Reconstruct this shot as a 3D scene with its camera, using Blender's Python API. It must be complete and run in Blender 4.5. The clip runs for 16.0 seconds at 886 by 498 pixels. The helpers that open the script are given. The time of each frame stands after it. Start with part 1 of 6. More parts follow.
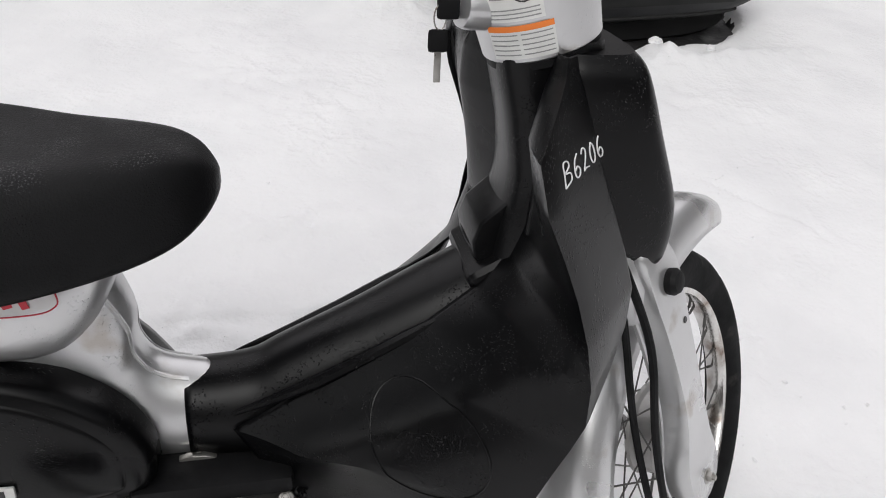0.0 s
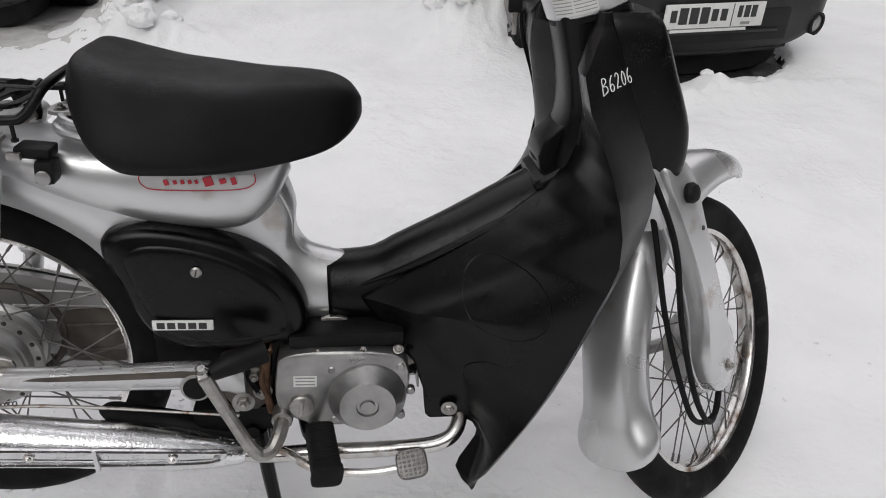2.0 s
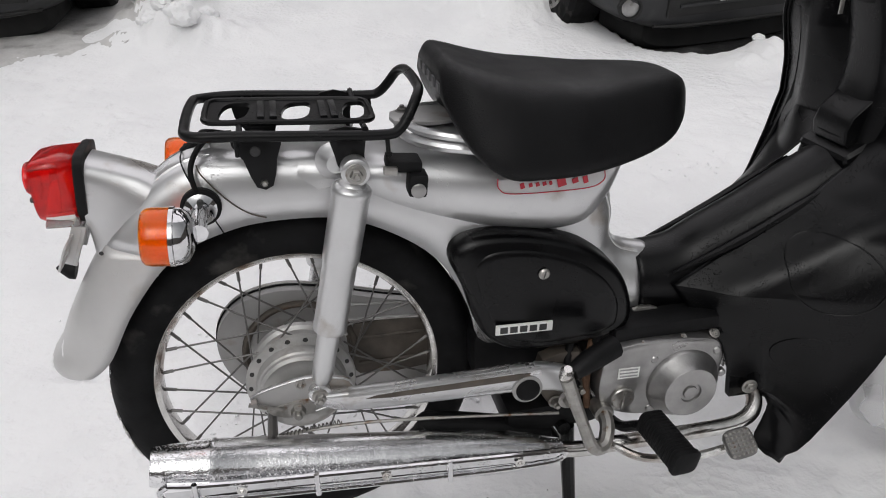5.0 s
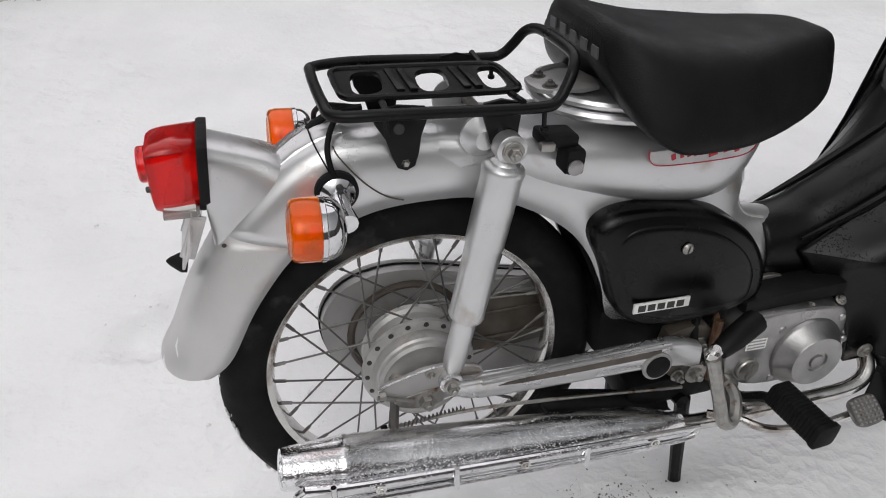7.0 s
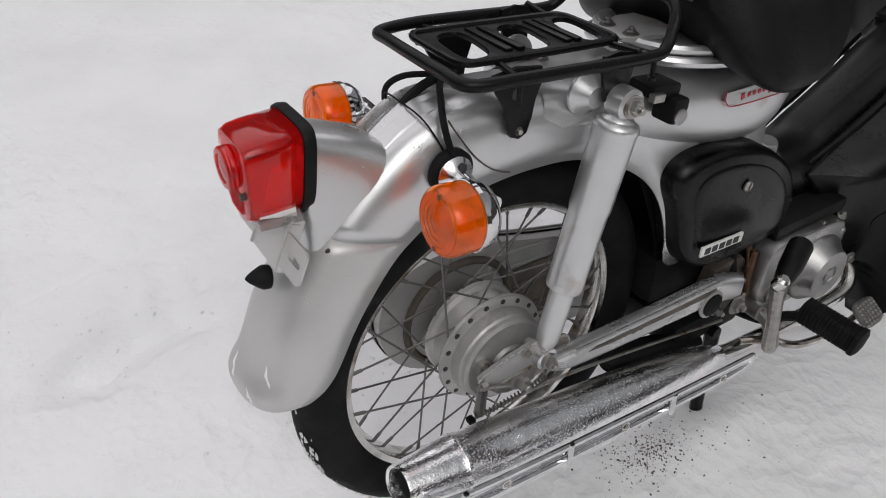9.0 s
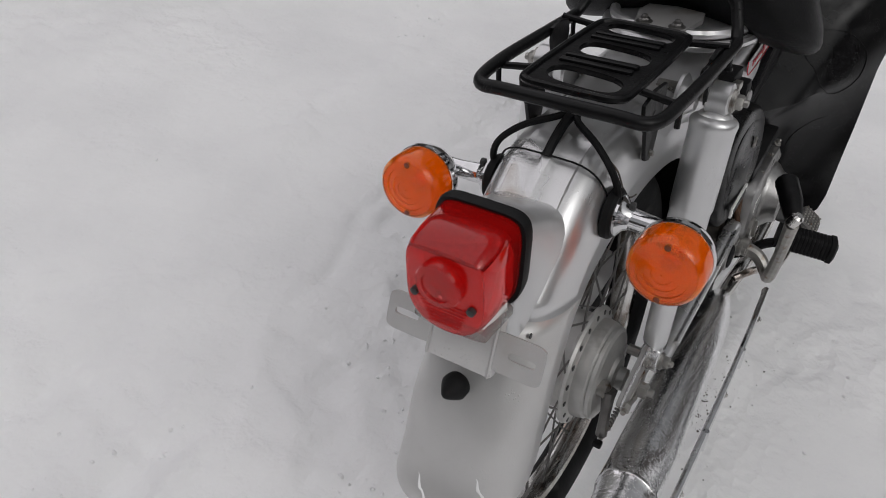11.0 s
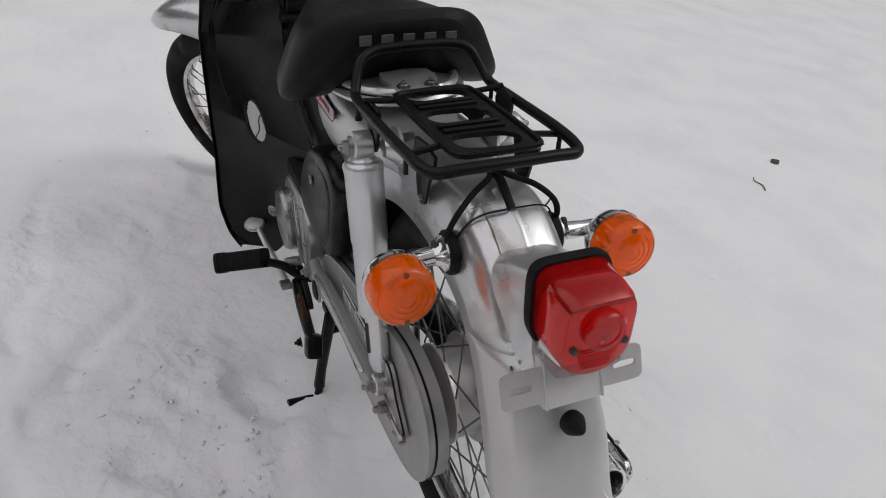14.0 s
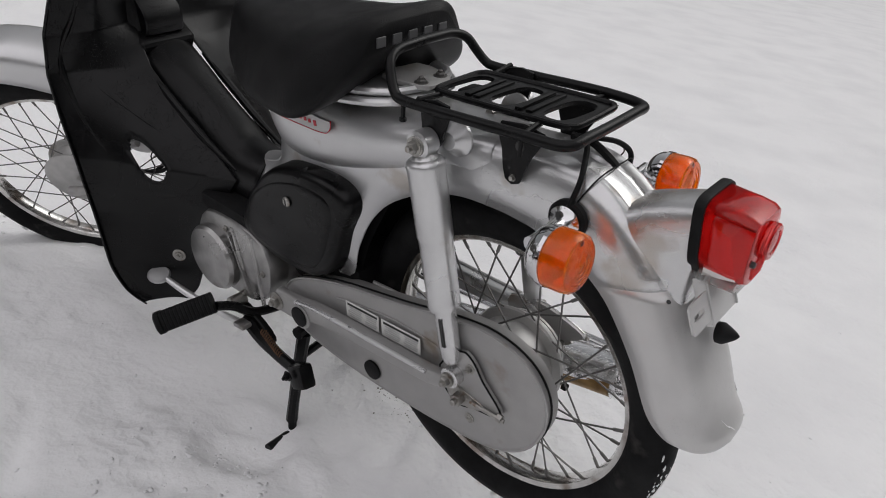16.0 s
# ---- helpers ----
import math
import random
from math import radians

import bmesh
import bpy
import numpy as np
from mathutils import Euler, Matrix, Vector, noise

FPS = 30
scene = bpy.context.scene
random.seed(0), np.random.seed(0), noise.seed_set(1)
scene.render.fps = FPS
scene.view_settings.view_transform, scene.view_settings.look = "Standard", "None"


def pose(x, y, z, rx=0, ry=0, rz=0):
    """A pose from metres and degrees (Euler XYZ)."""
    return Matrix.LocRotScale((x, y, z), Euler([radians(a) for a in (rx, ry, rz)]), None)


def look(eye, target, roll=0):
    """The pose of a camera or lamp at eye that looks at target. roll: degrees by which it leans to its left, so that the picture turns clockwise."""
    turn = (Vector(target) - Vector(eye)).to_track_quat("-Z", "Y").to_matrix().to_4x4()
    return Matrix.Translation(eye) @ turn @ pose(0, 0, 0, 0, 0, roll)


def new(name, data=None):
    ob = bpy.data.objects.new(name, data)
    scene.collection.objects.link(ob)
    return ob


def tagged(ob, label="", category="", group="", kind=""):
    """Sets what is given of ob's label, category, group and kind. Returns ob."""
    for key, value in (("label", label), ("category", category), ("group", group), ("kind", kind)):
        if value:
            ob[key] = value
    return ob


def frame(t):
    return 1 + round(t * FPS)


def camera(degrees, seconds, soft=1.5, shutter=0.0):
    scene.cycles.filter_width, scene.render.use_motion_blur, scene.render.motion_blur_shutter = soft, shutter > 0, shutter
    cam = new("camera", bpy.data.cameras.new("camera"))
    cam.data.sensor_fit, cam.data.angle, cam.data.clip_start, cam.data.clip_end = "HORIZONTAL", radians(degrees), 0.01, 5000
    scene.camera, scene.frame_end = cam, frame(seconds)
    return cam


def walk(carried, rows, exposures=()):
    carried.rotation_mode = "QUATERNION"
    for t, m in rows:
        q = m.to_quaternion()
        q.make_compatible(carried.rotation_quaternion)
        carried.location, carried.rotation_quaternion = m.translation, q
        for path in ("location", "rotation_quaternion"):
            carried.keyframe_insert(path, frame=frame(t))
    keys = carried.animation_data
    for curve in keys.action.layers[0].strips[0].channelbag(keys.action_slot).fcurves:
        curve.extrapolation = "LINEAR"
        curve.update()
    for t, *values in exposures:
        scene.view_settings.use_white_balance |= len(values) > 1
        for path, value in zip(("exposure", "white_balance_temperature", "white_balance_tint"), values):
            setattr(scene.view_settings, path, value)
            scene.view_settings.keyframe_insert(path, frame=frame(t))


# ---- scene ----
cam = camera(61.4, 16.0, 1.0)
PATH = [
    (0, (0.717, -0.612, 1.196), (1.01, 0.952, -0.016), 5.3),
    (0.5, (0.757, -0.743, 1.172), (0.938, 0.899, 0.043), 3.4),
    (1, (0.735, -0.854, 1.182), (0.925, 0.807, 0.085), 4.2),
    (1.5, (0.714, -0.963, 1.197), (0.875, 0.718, 0.125), 3.7),
    (2, (0.655, -0.986, 1.197), (0.779, 0.688, 0.11), 2.3),
    (2.5, (0.572, -0.984, 1.179), (0.678, 0.691, 0.09), 1.1),
    (3, (0.483, -0.993, 1.17), (0.6, 0.683, 0.085), 0.1),
    (3.5, (0.399, -0.998, 1.173), (0.531, 0.682, 0.097), -0.8),
    (4, (0.312, -0.992, 1.201), (0.476, 0.68, 0.117), -0.9),
    (4.2, (0.246, -0.982, 1.201), (0.479, 0.692, 0.132), 0.1),
    (6.3, (-0.033, -0.829, 1.215), (0.24, 0.702, -0.043), 0.9),
    (6.5, (-0.071, -0.832, 1.207), (0.235, 0.706, -0.035), 0.8),
    (7, (-0.131, -0.773, 1.205), (0.215, 0.734, -0.064), 1.1),
    (7.5, (-0.192, -0.731, 1.209), (0.241, 0.742, -0.072), 2.2),
    (8, (-0.292, -0.685, 1.192), (0.326, 0.724, -0.085), 4.7),
    (8.5, (-0.37, -0.631, 1.171), (0.365, 0.7, -0.129), 5.8),
    (9, (-0.435, -0.576, 1.156), (0.374, 0.677, -0.177), 5.9),
    (9.5, (-0.484, -0.498, 1.155), (0.398, 0.666, -0.211), 6.5),
    (9.7, (-0.5, -0.471, 1.158), (0.416, 0.677, -0.199), 6.5),
    (11.8, (-0.74, -0.071, 1.118), (0.727, 0.325, -0.182), 10.1),
    (12, (-0.747, -0.046, 1.108), (0.767, 0.247, -0.165), 11.7),
    (12.5, (-0.776, 0.046, 1.106), (0.844, 0.035, -0.067), 13.5),
    (13, (-0.779, 0.141, 1.117), (0.863, -0.145, 0.011), 14.0),
    (13.5, (-0.774, 0.25, 1.116), (0.846, -0.257, 0.058), 12.6),
    (14, (-0.749, 0.382, 1.113), (0.815, -0.328, 0.088), 11.3),
    (14.5, (-0.724, 0.503, 1.118), (0.8, -0.376, 0.167), 9.7),
    (15, (-0.681, 0.623, 1.108), (0.766, -0.446, 0.235), 9.1),
    (15.5, (-0.611, 0.718, 1.068), (0.698, -0.508, 0.182), 9.1),
    (16, (-0.521, 0.8, 1.037), (0.626, -0.565, 0.129), 9.0),
]
walk(cam, [(t, look(eye, target, roll)) for t, eye, target, roll in PATH],
     [(0.0, 0.30), (1.0, 0.18), (2.0, 0.10), (3.5, 0.13), (6.5, 0.15), (8.5, 0.02), (9.5, -0.03), (12.0, -0.35), (12.5, -0.35), (13.5, -0.27), (14.5, -0.17), (16.0, -0.10)])

# ---- light ----
world = bpy.data.worlds.new("overcast_sky")
scene.world = world
world.use_nodes = True
wn, wl = world.node_tree.nodes, world.node_tree.links
sky = wn.new("ShaderNodeTexSky")
sky.sky_type, sky.sun_disc = "NISHITA", False
sky.sun_elevation, sky.sun_rotation, sky.dust_density = radians(50), radians(200), 5.0
grey = wn.new("ShaderNodeHueSaturation")
grey.inputs["Saturation"].default_value = 0.10
wl.new(sky.outputs["Color"], grey.inputs["Color"])
wl.new(grey.outputs["Color"], wn["Background"].inputs["Color"])
wn["Background"].inputs["Strength"].default_value = 0.088
sun = new("sun", bpy.data.lights.new("sun", "SUN"))
sun.data.energy, sun.data.angle, sun.data.color = 1.35, radians(95), (1.0, 0.96, 0.995)
sun.matrix_world = look((0.0, 4.0, 4.0), (0, 0, 0))


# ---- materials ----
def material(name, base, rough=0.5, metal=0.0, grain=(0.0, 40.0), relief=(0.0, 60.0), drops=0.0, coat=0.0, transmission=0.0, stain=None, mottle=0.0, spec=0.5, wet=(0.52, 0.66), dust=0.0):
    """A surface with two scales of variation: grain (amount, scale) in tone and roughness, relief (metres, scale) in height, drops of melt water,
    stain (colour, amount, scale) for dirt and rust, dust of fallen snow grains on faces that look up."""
    m = bpy.data.materials.new(name)
    m.use_nodes = True
    n, l = m.node_tree.nodes, m.node_tree.links
    b = n["Principled BSDF"]
    b.inputs["Base Color"].default_value = (*base, 1)
    b.inputs["Roughness"].default_value = rough
    b.inputs["Metallic"].default_value = metal
    b.inputs["Specular IOR Level"].default_value = spec
    b.inputs["Coat Weight"].default_value = coat
    b.inputs["Coat Roughness"].default_value = 0.08
    b.inputs["Transmission Weight"].default_value = transmission
    co = n.new("ShaderNodeTexCoord")

    def noise_tex(scale, detail=4.0):
        t = n.new("ShaderNodeTexNoise")
        t.inputs["Scale"].default_value, t.inputs["Detail"].default_value = scale, detail
        l.new(co.outputs["Object"], t.inputs["Vector"])
        return t

    def ramp(src, lo, hi, a, z):
        r = n.new("ShaderNodeMapRange")
        for key, v in zip(("From Min", "From Max", "To Min", "To Max"), (lo, hi, a, z)):
            r.inputs[key].default_value = v
        l.new(src, r.inputs["Value"])
        return r.outputs["Result"]

    def mix(fac, a, z):
        x = n.new("ShaderNodeMix")
        x.data_type = "RGBA"
        l.new(fac, x.inputs["Factor"])
        for v, i in ((a, 6), (z, 7)):
            if isinstance(v, tuple):
                x.inputs[i].default_value = (*v, 1)
            else:
                l.new(v, x.inputs[i])
        return x.outputs[2]

    colour = None
    if grain[0] or mottle:
        fine = noise_tex(grain[1])
        dark = tuple(c * (1 - grain[0]) for c in base)
        light = tuple(min(1, c * (1 + grain[0])) for c in base)
        colour = mix(ramp(fine.outputs["Fac"], 0.3, 0.7, 0, 1), dark, light)
        l.new(ramp(noise_tex(grain[1] * 0.23).outputs["Fac"], 0.3, 0.7, max(0.02, rough - 0.25 * rough), min(1, rough + 0.3 * rough)), b.inputs["Roughness"])
    if stain:
        s = noise_tex(stain[2], 8.0)
        colour = mix(ramp(s.outputs["Fac"], 0.62 - 0.25 * stain[1], 0.72, 0, 1), colour if colour else base, stain[0])
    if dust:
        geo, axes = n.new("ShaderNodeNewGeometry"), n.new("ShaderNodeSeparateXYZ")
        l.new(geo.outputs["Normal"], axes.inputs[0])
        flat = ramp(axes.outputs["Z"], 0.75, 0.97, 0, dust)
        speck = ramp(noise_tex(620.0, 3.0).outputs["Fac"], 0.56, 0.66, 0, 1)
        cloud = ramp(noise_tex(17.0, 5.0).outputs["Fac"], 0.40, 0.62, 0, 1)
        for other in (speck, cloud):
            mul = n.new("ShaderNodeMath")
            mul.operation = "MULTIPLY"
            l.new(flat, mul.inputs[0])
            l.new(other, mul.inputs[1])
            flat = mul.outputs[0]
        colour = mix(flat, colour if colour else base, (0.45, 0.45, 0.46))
    if colour:
        l.new(colour, b.inputs["Base Color"])
    height = None
    if relief[0]:
        bump = n.new("ShaderNodeBump")
        bump.inputs["Strength"].default_value, bump.inputs["Distance"].default_value = 1.0, relief[0]
        l.new(noise_tex(relief[1], 6.0).outputs["Fac"], bump.inputs["Height"])
        height = bump
    if drops:
        v = n.new("ShaderNodeTexVoronoi")
        v.inputs["Scale"].default_value = 300.0
        l.new(co.outputs["Object"], v.inputs["Vector"])
        dome = ramp(v.outputs["Distance"], 0.10, 0.32, 1, 0)
        mask = ramp(noise_tex(24.0).outputs["Fac"], wet[0], wet[1], 0, 1)
        mul = n.new("ShaderNodeMath")
        mul.operation = "MULTIPLY"
        l.new(dome, mul.inputs[0])
        l.new(mask, mul.inputs[1])
        bead = n.new("ShaderNodeBump")
        bead.inputs["Strength"].default_value, bead.inputs["Distance"].default_value = 1.0, drops
        l.new(mul.outputs[0], bead.inputs["Height"])
        if height:
            l.new(height.outputs["Normal"], bead.inputs["Normal"])
        height = bead
    if height:
        l.new(height.outputs["Normal"], b.inputs["Normal"])
    return m


SILVER = material("silver_paint", (0.63, 0.63, 0.635), 0.31, 0.78, grain=(0.03, 18), relief=(0.00010, 350), drops=0.0004, coat=0.15, stain=((0.48, 0.45, 0.42), 0.03, 14))
MUDGUARD = material("silver_grey_plastic", (0.56, 0.555, 0.55), 0.38, 0.45, grain=(0.04, 20), stain=((0.47, 0.45, 0.43), 0.05, 8), relief=(0.00015, 200), drops=0.0004)
# dull silver, its base darkened to hold the dimmer light on the left
SILVER_DULL_SHADED = material("dull_shaded_silver_paint", (0.38, 0.375, 0.37), 0.42, 0.55, grain=(0.06, 24), stain=((0.24, 0.19, 0.14), 0.05, 9), relief=(0.0003, 250))
BLACK_GLOSS = material("satin_black_plastic", (0.0018, 0.0018, 0.0022), 0.30, 0.0, spec=0.25, grain=(0.25, 25), relief=(0.00015, 40), drops=0.0009, wet=(0.46, 0.60))
BLACK_PAINT = material("black_paint", (0.003, 0.003, 0.0034), 0.33, 0.0, spec=0.22, grain=(0.3, 40), relief=(0.0003, 200), drops=0.0010)
BLACK_MATT = material("black_rubber", (0.005, 0.005, 0.0055), 0.6, 0.0, spec=0.2, grain=(0.3, 60), relief=(0.0004, 150))
TYRE = material("tyre_rubber", (0.006, 0.006, 0.0065), 0.7, 0.0, spec=0.17, grain=(0.3, 50), stain=((0.05, 0.048, 0.045), 0.12, 14), relief=(0.0006, 120))
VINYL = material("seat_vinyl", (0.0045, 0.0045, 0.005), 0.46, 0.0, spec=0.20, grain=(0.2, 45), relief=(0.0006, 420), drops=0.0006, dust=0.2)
CHROME = material("wet_chrome", (0.70, 0.70, 0.71), 0.08, 1.0, grain=(0.1, 60), relief=(0.00016, 90), drops=0.0011)
CHROME_WET = material("beaded_chrome", (0.86, 0.86, 0.87), 0.04, 1.0, grain=(0.10, 60), relief=(0.00060, 250), drops=0.0018, wet=(0.35, 0.52))
CHROME_OLD = material("tarnished_chrome", (0.66, 0.65, 0.63), 0.18, 1.0, grain=(0.15, 40), stain=((0.16, 0.095, 0.055), 0.55, 22), relief=(0.0003, 120))
HUB_ALLOY = material("dull_aluminium", (0.47, 0.465, 0.455), 0.42, 0.6, grain=(0.1, 45), stain=((0.2, 0.17, 0.14), 0.06, 12), relief=(0.0002, 300))
ALLOY = material("cast_aluminium", (0.36, 0.355, 0.35), 0.34, 0.92, grain=(0.12, 45), stain=((0.14, 0.12, 0.10), 0.1, 12), relief=(0.0003, 300))
STEEL = material("zinc_steel", (0.36, 0.35, 0.33), 0.35, 0.9, grain=(0.15, 80), stain=((0.16, 0.09, 0.05), 0.12, 60))
SPOKE_STEEL = material("dull_spoke_steel", (0.16, 0.155, 0.15), 0.4, 0.8, grain=(0.2, 60))
RUST = material("rusty_steel", (0.13, 0.07, 0.04), 0.7, 0.4, grain=(0.4, 60), relief=(0.0004, 200))
BURNT = material("heat_stained_chrome", (0.30, 0.19, 0.08), 0.32, 0.9, grain=(0.3, 30), stain=((0.12, 0.06, 0.03), 0.3, 25), relief=(0.0006, 200))
RED_LENS = material("red_lens", (0.86, 0.016, 0.014), 0.06, 0.0, relief=(0.0002, 90), spec=0.3, transmission=0.80)
AMBER = material("amber_lens", (1.0, 0.275, 0.0), 0.05, 0.0, relief=(0.0002, 90), spec=0.14, transmission=0.84)
DARK_AMBER = material("dark_amber_plastic", (0.16, 0.035, 0.004), 0.3)
CLEAR = material("clear_lens", (0.85, 0.85, 0.83), 0.10, 0.0, transmission=0.8)
WHITE = material("white_sticker", (0.75, 0.75, 0.73), 0.4, 0.0, grain=(0.05, 60))
WHITE_FILM = material("pale_film", (0.62, 0.61, 0.61), 0.35, 0.1, grain=(0.05, 60))
INK = material("black_ink", (0.03, 0.03, 0.03), 0.5)
PRINT = material("grey_print", (0.28, 0.28, 0.28), 0.5)
RED_INK = material("red_ink", (0.55, 0.02, 0.04), 0.4)
ORANGE_INK = material("orange_ink", (0.85, 0.22, 0.03), 0.4)
CHALK = material("white_marker", (0.8, 0.8, 0.8), 0.6)
SEAT_PRINT = material("grey_seat_print", (0.085, 0.085, 0.088), 0.55)
CAR_BLACK = material("dark_car_plastic", (0.016, 0.0165, 0.018), 0.45, 0.0, grain=(0.25, 12), stain=((0.06, 0.06, 0.06), 0.15, 5), relief=(0.0006, 80))
CAR_PAINT = material("dark_grey_car_paint", (0.028, 0.030, 0.033), 0.25, 0.3, grain=(0.15, 10), stain=((0.10, 0.10, 0.10), 0.12, 4), coat=0.4)
UNDER = material("car_underside", (0.012, 0.012, 0.012), 0.8, grain=(0.3, 12))


def snow_material():
    m = bpy.data.materials.new("snow")
    m.use_nodes = True
    n, l = m.node_tree.nodes, m.node_tree.links
    b = n["Principled BSDF"]
    b.inputs["Roughness"].default_value = 0.75
    b.inputs["Specular IOR Level"].default_value = 0.25
    co = n.new("ShaderNodeTexCoord")
    tones = []
    for scale, detail in ((2.6, 9.0), (60.0, 8.0), (9.0, 8.0)):
        t = n.new("ShaderNodeTexNoise")
        t.inputs["Scale"].default_value, t.inputs["Detail"].default_value = scale, detail
        l.new(co.outputs["Object"], t.inputs["Vector"])
        tones.append(t)
    r = n.new("ShaderNodeValToRGB")
    r.color_ramp.elements[0].position, r.color_ramp.elements[0].color = 0.28, (0.795, 0.795, 0.805, 1)
    r.color_ramp.elements[1].position, r.color_ramp.elements[1].color = 0.58, (0.87, 0.87, 0.875, 1)
    l.new(tones[0].outputs["Fac"], r.inputs["Fac"])
    l.new(r.outputs["Color"], b.inputs["Base Color"])
    last = None
    for t, d in ((tones[1], 0.006), (tones[2], 0.012)):
        bump = n.new("ShaderNodeBump")
        bump.inputs["Strength"].default_value, bump.inputs["Distance"].default_value = 0.6, d
        l.new(t.outputs["Fac"], bump.inputs["Height"])
        if last:
            l.new(last.outputs["Normal"], bump.inputs["Normal"])
        last = bump
    # crusty trampled patches
    crust, where = n.new("ShaderNodeTexVoronoi"), n.new("ShaderNodeTexNoise")
    crust.inputs["Scale"].default_value, where.inputs["Scale"].default_value, where.inputs["Detail"].default_value = 34.0, 2.1, 6.0
    bend = n.new("ShaderNodeVectorMath")
    bend.operation = "MULTIPLY_ADD"
    bend.inputs[1].default_value = (0.06, 0.06, 0.06)
    l.new(tones[2].outputs["Color"], bend.inputs[0])
    l.new(co.outputs["Object"], bend.inputs[2])
    l.new(bend.outputs[0], crust.inputs["Vector"])
    l.new(co.outputs["Object"], where.inputs["Vector"])
    gate = n.new("ShaderNodeMapRange")
    gate.inputs["From Min"].default_value, gate.inputs["From Max"].default_value = 0.50, 0.62
    l.new(where.outputs["Fac"], gate.inputs["Value"])
    lumps = n.new("ShaderNodeMath")
    lumps.operation = "MULTIPLY"
    l.new(crust.outputs["Distance"], lumps.inputs[0])
    l.new(gate.outputs["Result"], lumps.inputs[1])
    bump = n.new("ShaderNodeBump")
    bump.inputs["Strength"].default_value, bump.inputs["Distance"].default_value = 0.5, 0.012
    l.new(lumps.outputs[0], bump.inputs["Height"])
    l.new(last.outputs["Normal"], bump.inputs["Normal"])
    l.new(bump.outputs["Normal"], b.inputs["Normal"])
    return m


SNOW = snow_material()
# for the added walls out of view, dark so that metal reflects a dark horizon
UNSEEN_WALL = material("unseen_wall_dark", (0.085, 0.078, 0.072), 0.85, grain=(0.2, 1.5), stain=((0.05, 0.046, 0.043), 0.3, 0.7), relief=(0.01, 12))
GRIME = material("greasy_grime", (0.085, 0.072, 0.06), 0.55, 0.2, grain=(0.3, 30), stain=((0.16, 0.11, 0.07), 0.15, 14), relief=(0.0004, 160))
SHADED_ASPHALT = material("shaded_wet_asphalt", (0.028, 0.027, 0.028), 0.6, grain=(0.3, 30), stain=((0.09, 0.09, 0.09), 0.1, 8), relief=(0.004, 60))
DIRTY_SNOW = material("trodden_snow", (0.55, 0.54, 0.53), 0.8, grain=(0.12, 12), stain=((0.25, 0.24, 0.23), 0.25, 6), relief=(0.01, 18))
GRIT = material("grit", (0.10, 0.09, 0.08), 0.9, grain=(0.4, 60))


# ---- mesh tools ----
def finish(bm, sharp=35):
    bmesh.ops.recalc_face_normals(bm, faces=bm.faces)
    for f in bm.faces:
        f.smooth = True
    for e in bm.edges:
        if len(e.link_faces) == 2 and e.calc_face_angle(0) > radians(sharp):
            e.smooth = False
    return bm


def part(name, bm, mat, parent=None, label="", sharp=35):
    """Links a bmesh as one mesh object under a thing or a part."""
    finish(bm, sharp)
    me = bpy.data.meshes.new(name)
    bm.to_mesh(me)
    bm.free()
    me.materials.append(mat)
    ob = new(name, me)
    ob.parent = parent
    return tagged(ob, label)


def loft(rings, closed=True, caps=True):
    bm = bmesh.new()
    vs = [[bm.verts.new(p) for p in ring] for ring in rings]
    k = len(rings[0])
    for a, b in zip(vs, vs[1:]):
        for i in range(k if closed else k - 1):
            j = (i + 1) % k
            bm.faces.new((a[i], a[j], b[j], b[i]))
    if caps and closed:
        bm.faces.new(vs[0])
        bm.faces.new(vs[-1])
    return bm


def smooth_path(pts, steps=6, closed=False):
    """A Catmull-Rom curve through the points."""
    p = [Vector(q) for q in pts]
    k = len(p)
    out = []
    for i in range(k if closed else k - 1):
        a, b, c, d = (p[(i + o) % k] if closed else p[min(max(i + o, 0), k - 1)] for o in (-1, 0, 1, 2))
        for s in range(steps):
            t = s / steps
            out.append(0.5 * ((2 * b) + (c - a) * t + (2 * a - 5 * b + 4 * c - d) * t * t + (3 * b - a - 3 * c + d) * t ** 3))
    if not closed:
        out.append(p[-1])
    return out


def tube(pts, r, n=10, steps=6, closed=False, flat=1.0):
    """A round bar along a smooth path; r may be one radius or one a point."""
    path = smooth_path(pts, steps, closed) if steps > 1 else [Vector(q) for q in pts]
    k = len(path)
    radii = [r] * k if not isinstance(r, (list, tuple)) else [float(q) for q in np.interp(np.linspace(0, 1, k), np.linspace(0, 1, len(r)), r)]
    rings, side = [], None
    for i, p in enumerate(path):
        t = (path[(i + 1) % k] - path[i - 1]) if closed else (path[min(i + 1, k - 1)] - path[max(i - 1, 0)])
        t.normalize()
        if side is None:
            side = t.cross(Vector((0, 0, 1)) if abs(t.z) < 0.9 else Vector((1, 0, 0)))
        side = (side - t * side.dot(t)).normalized()
        up = side.cross(t)
        rings.append([p + radii[i] * (math.cos(a) * side + flat * math.sin(a) * up) for a in (2 * math.pi * j / n for j in range(n))])
    if closed:
        rings.append(rings[0])
        bm = loft(rings, True, False)
        bmesh.ops.remove_doubles(bm, verts=bm.verts, dist=1e-6)
        return bm
    return loft(rings)


def lathe(profile, centre=(0, 0, 0), axis=(0, 1, 0), n=32, caps=True):
    """Turns a profile of (radius, height along the axis)."""
    q = Vector((0, 0, 1)).rotation_difference(Vector(axis).normalized()).to_matrix()
    c = Vector(centre)
    rings = [[c + q @ Vector((max(r, 1e-4) * math.cos(a), max(r, 1e-4) * math.sin(a), h)) for a in (2 * math.pi * j / n for j in range(n))] for r, h in profile]
    return loft(rings, True, caps)


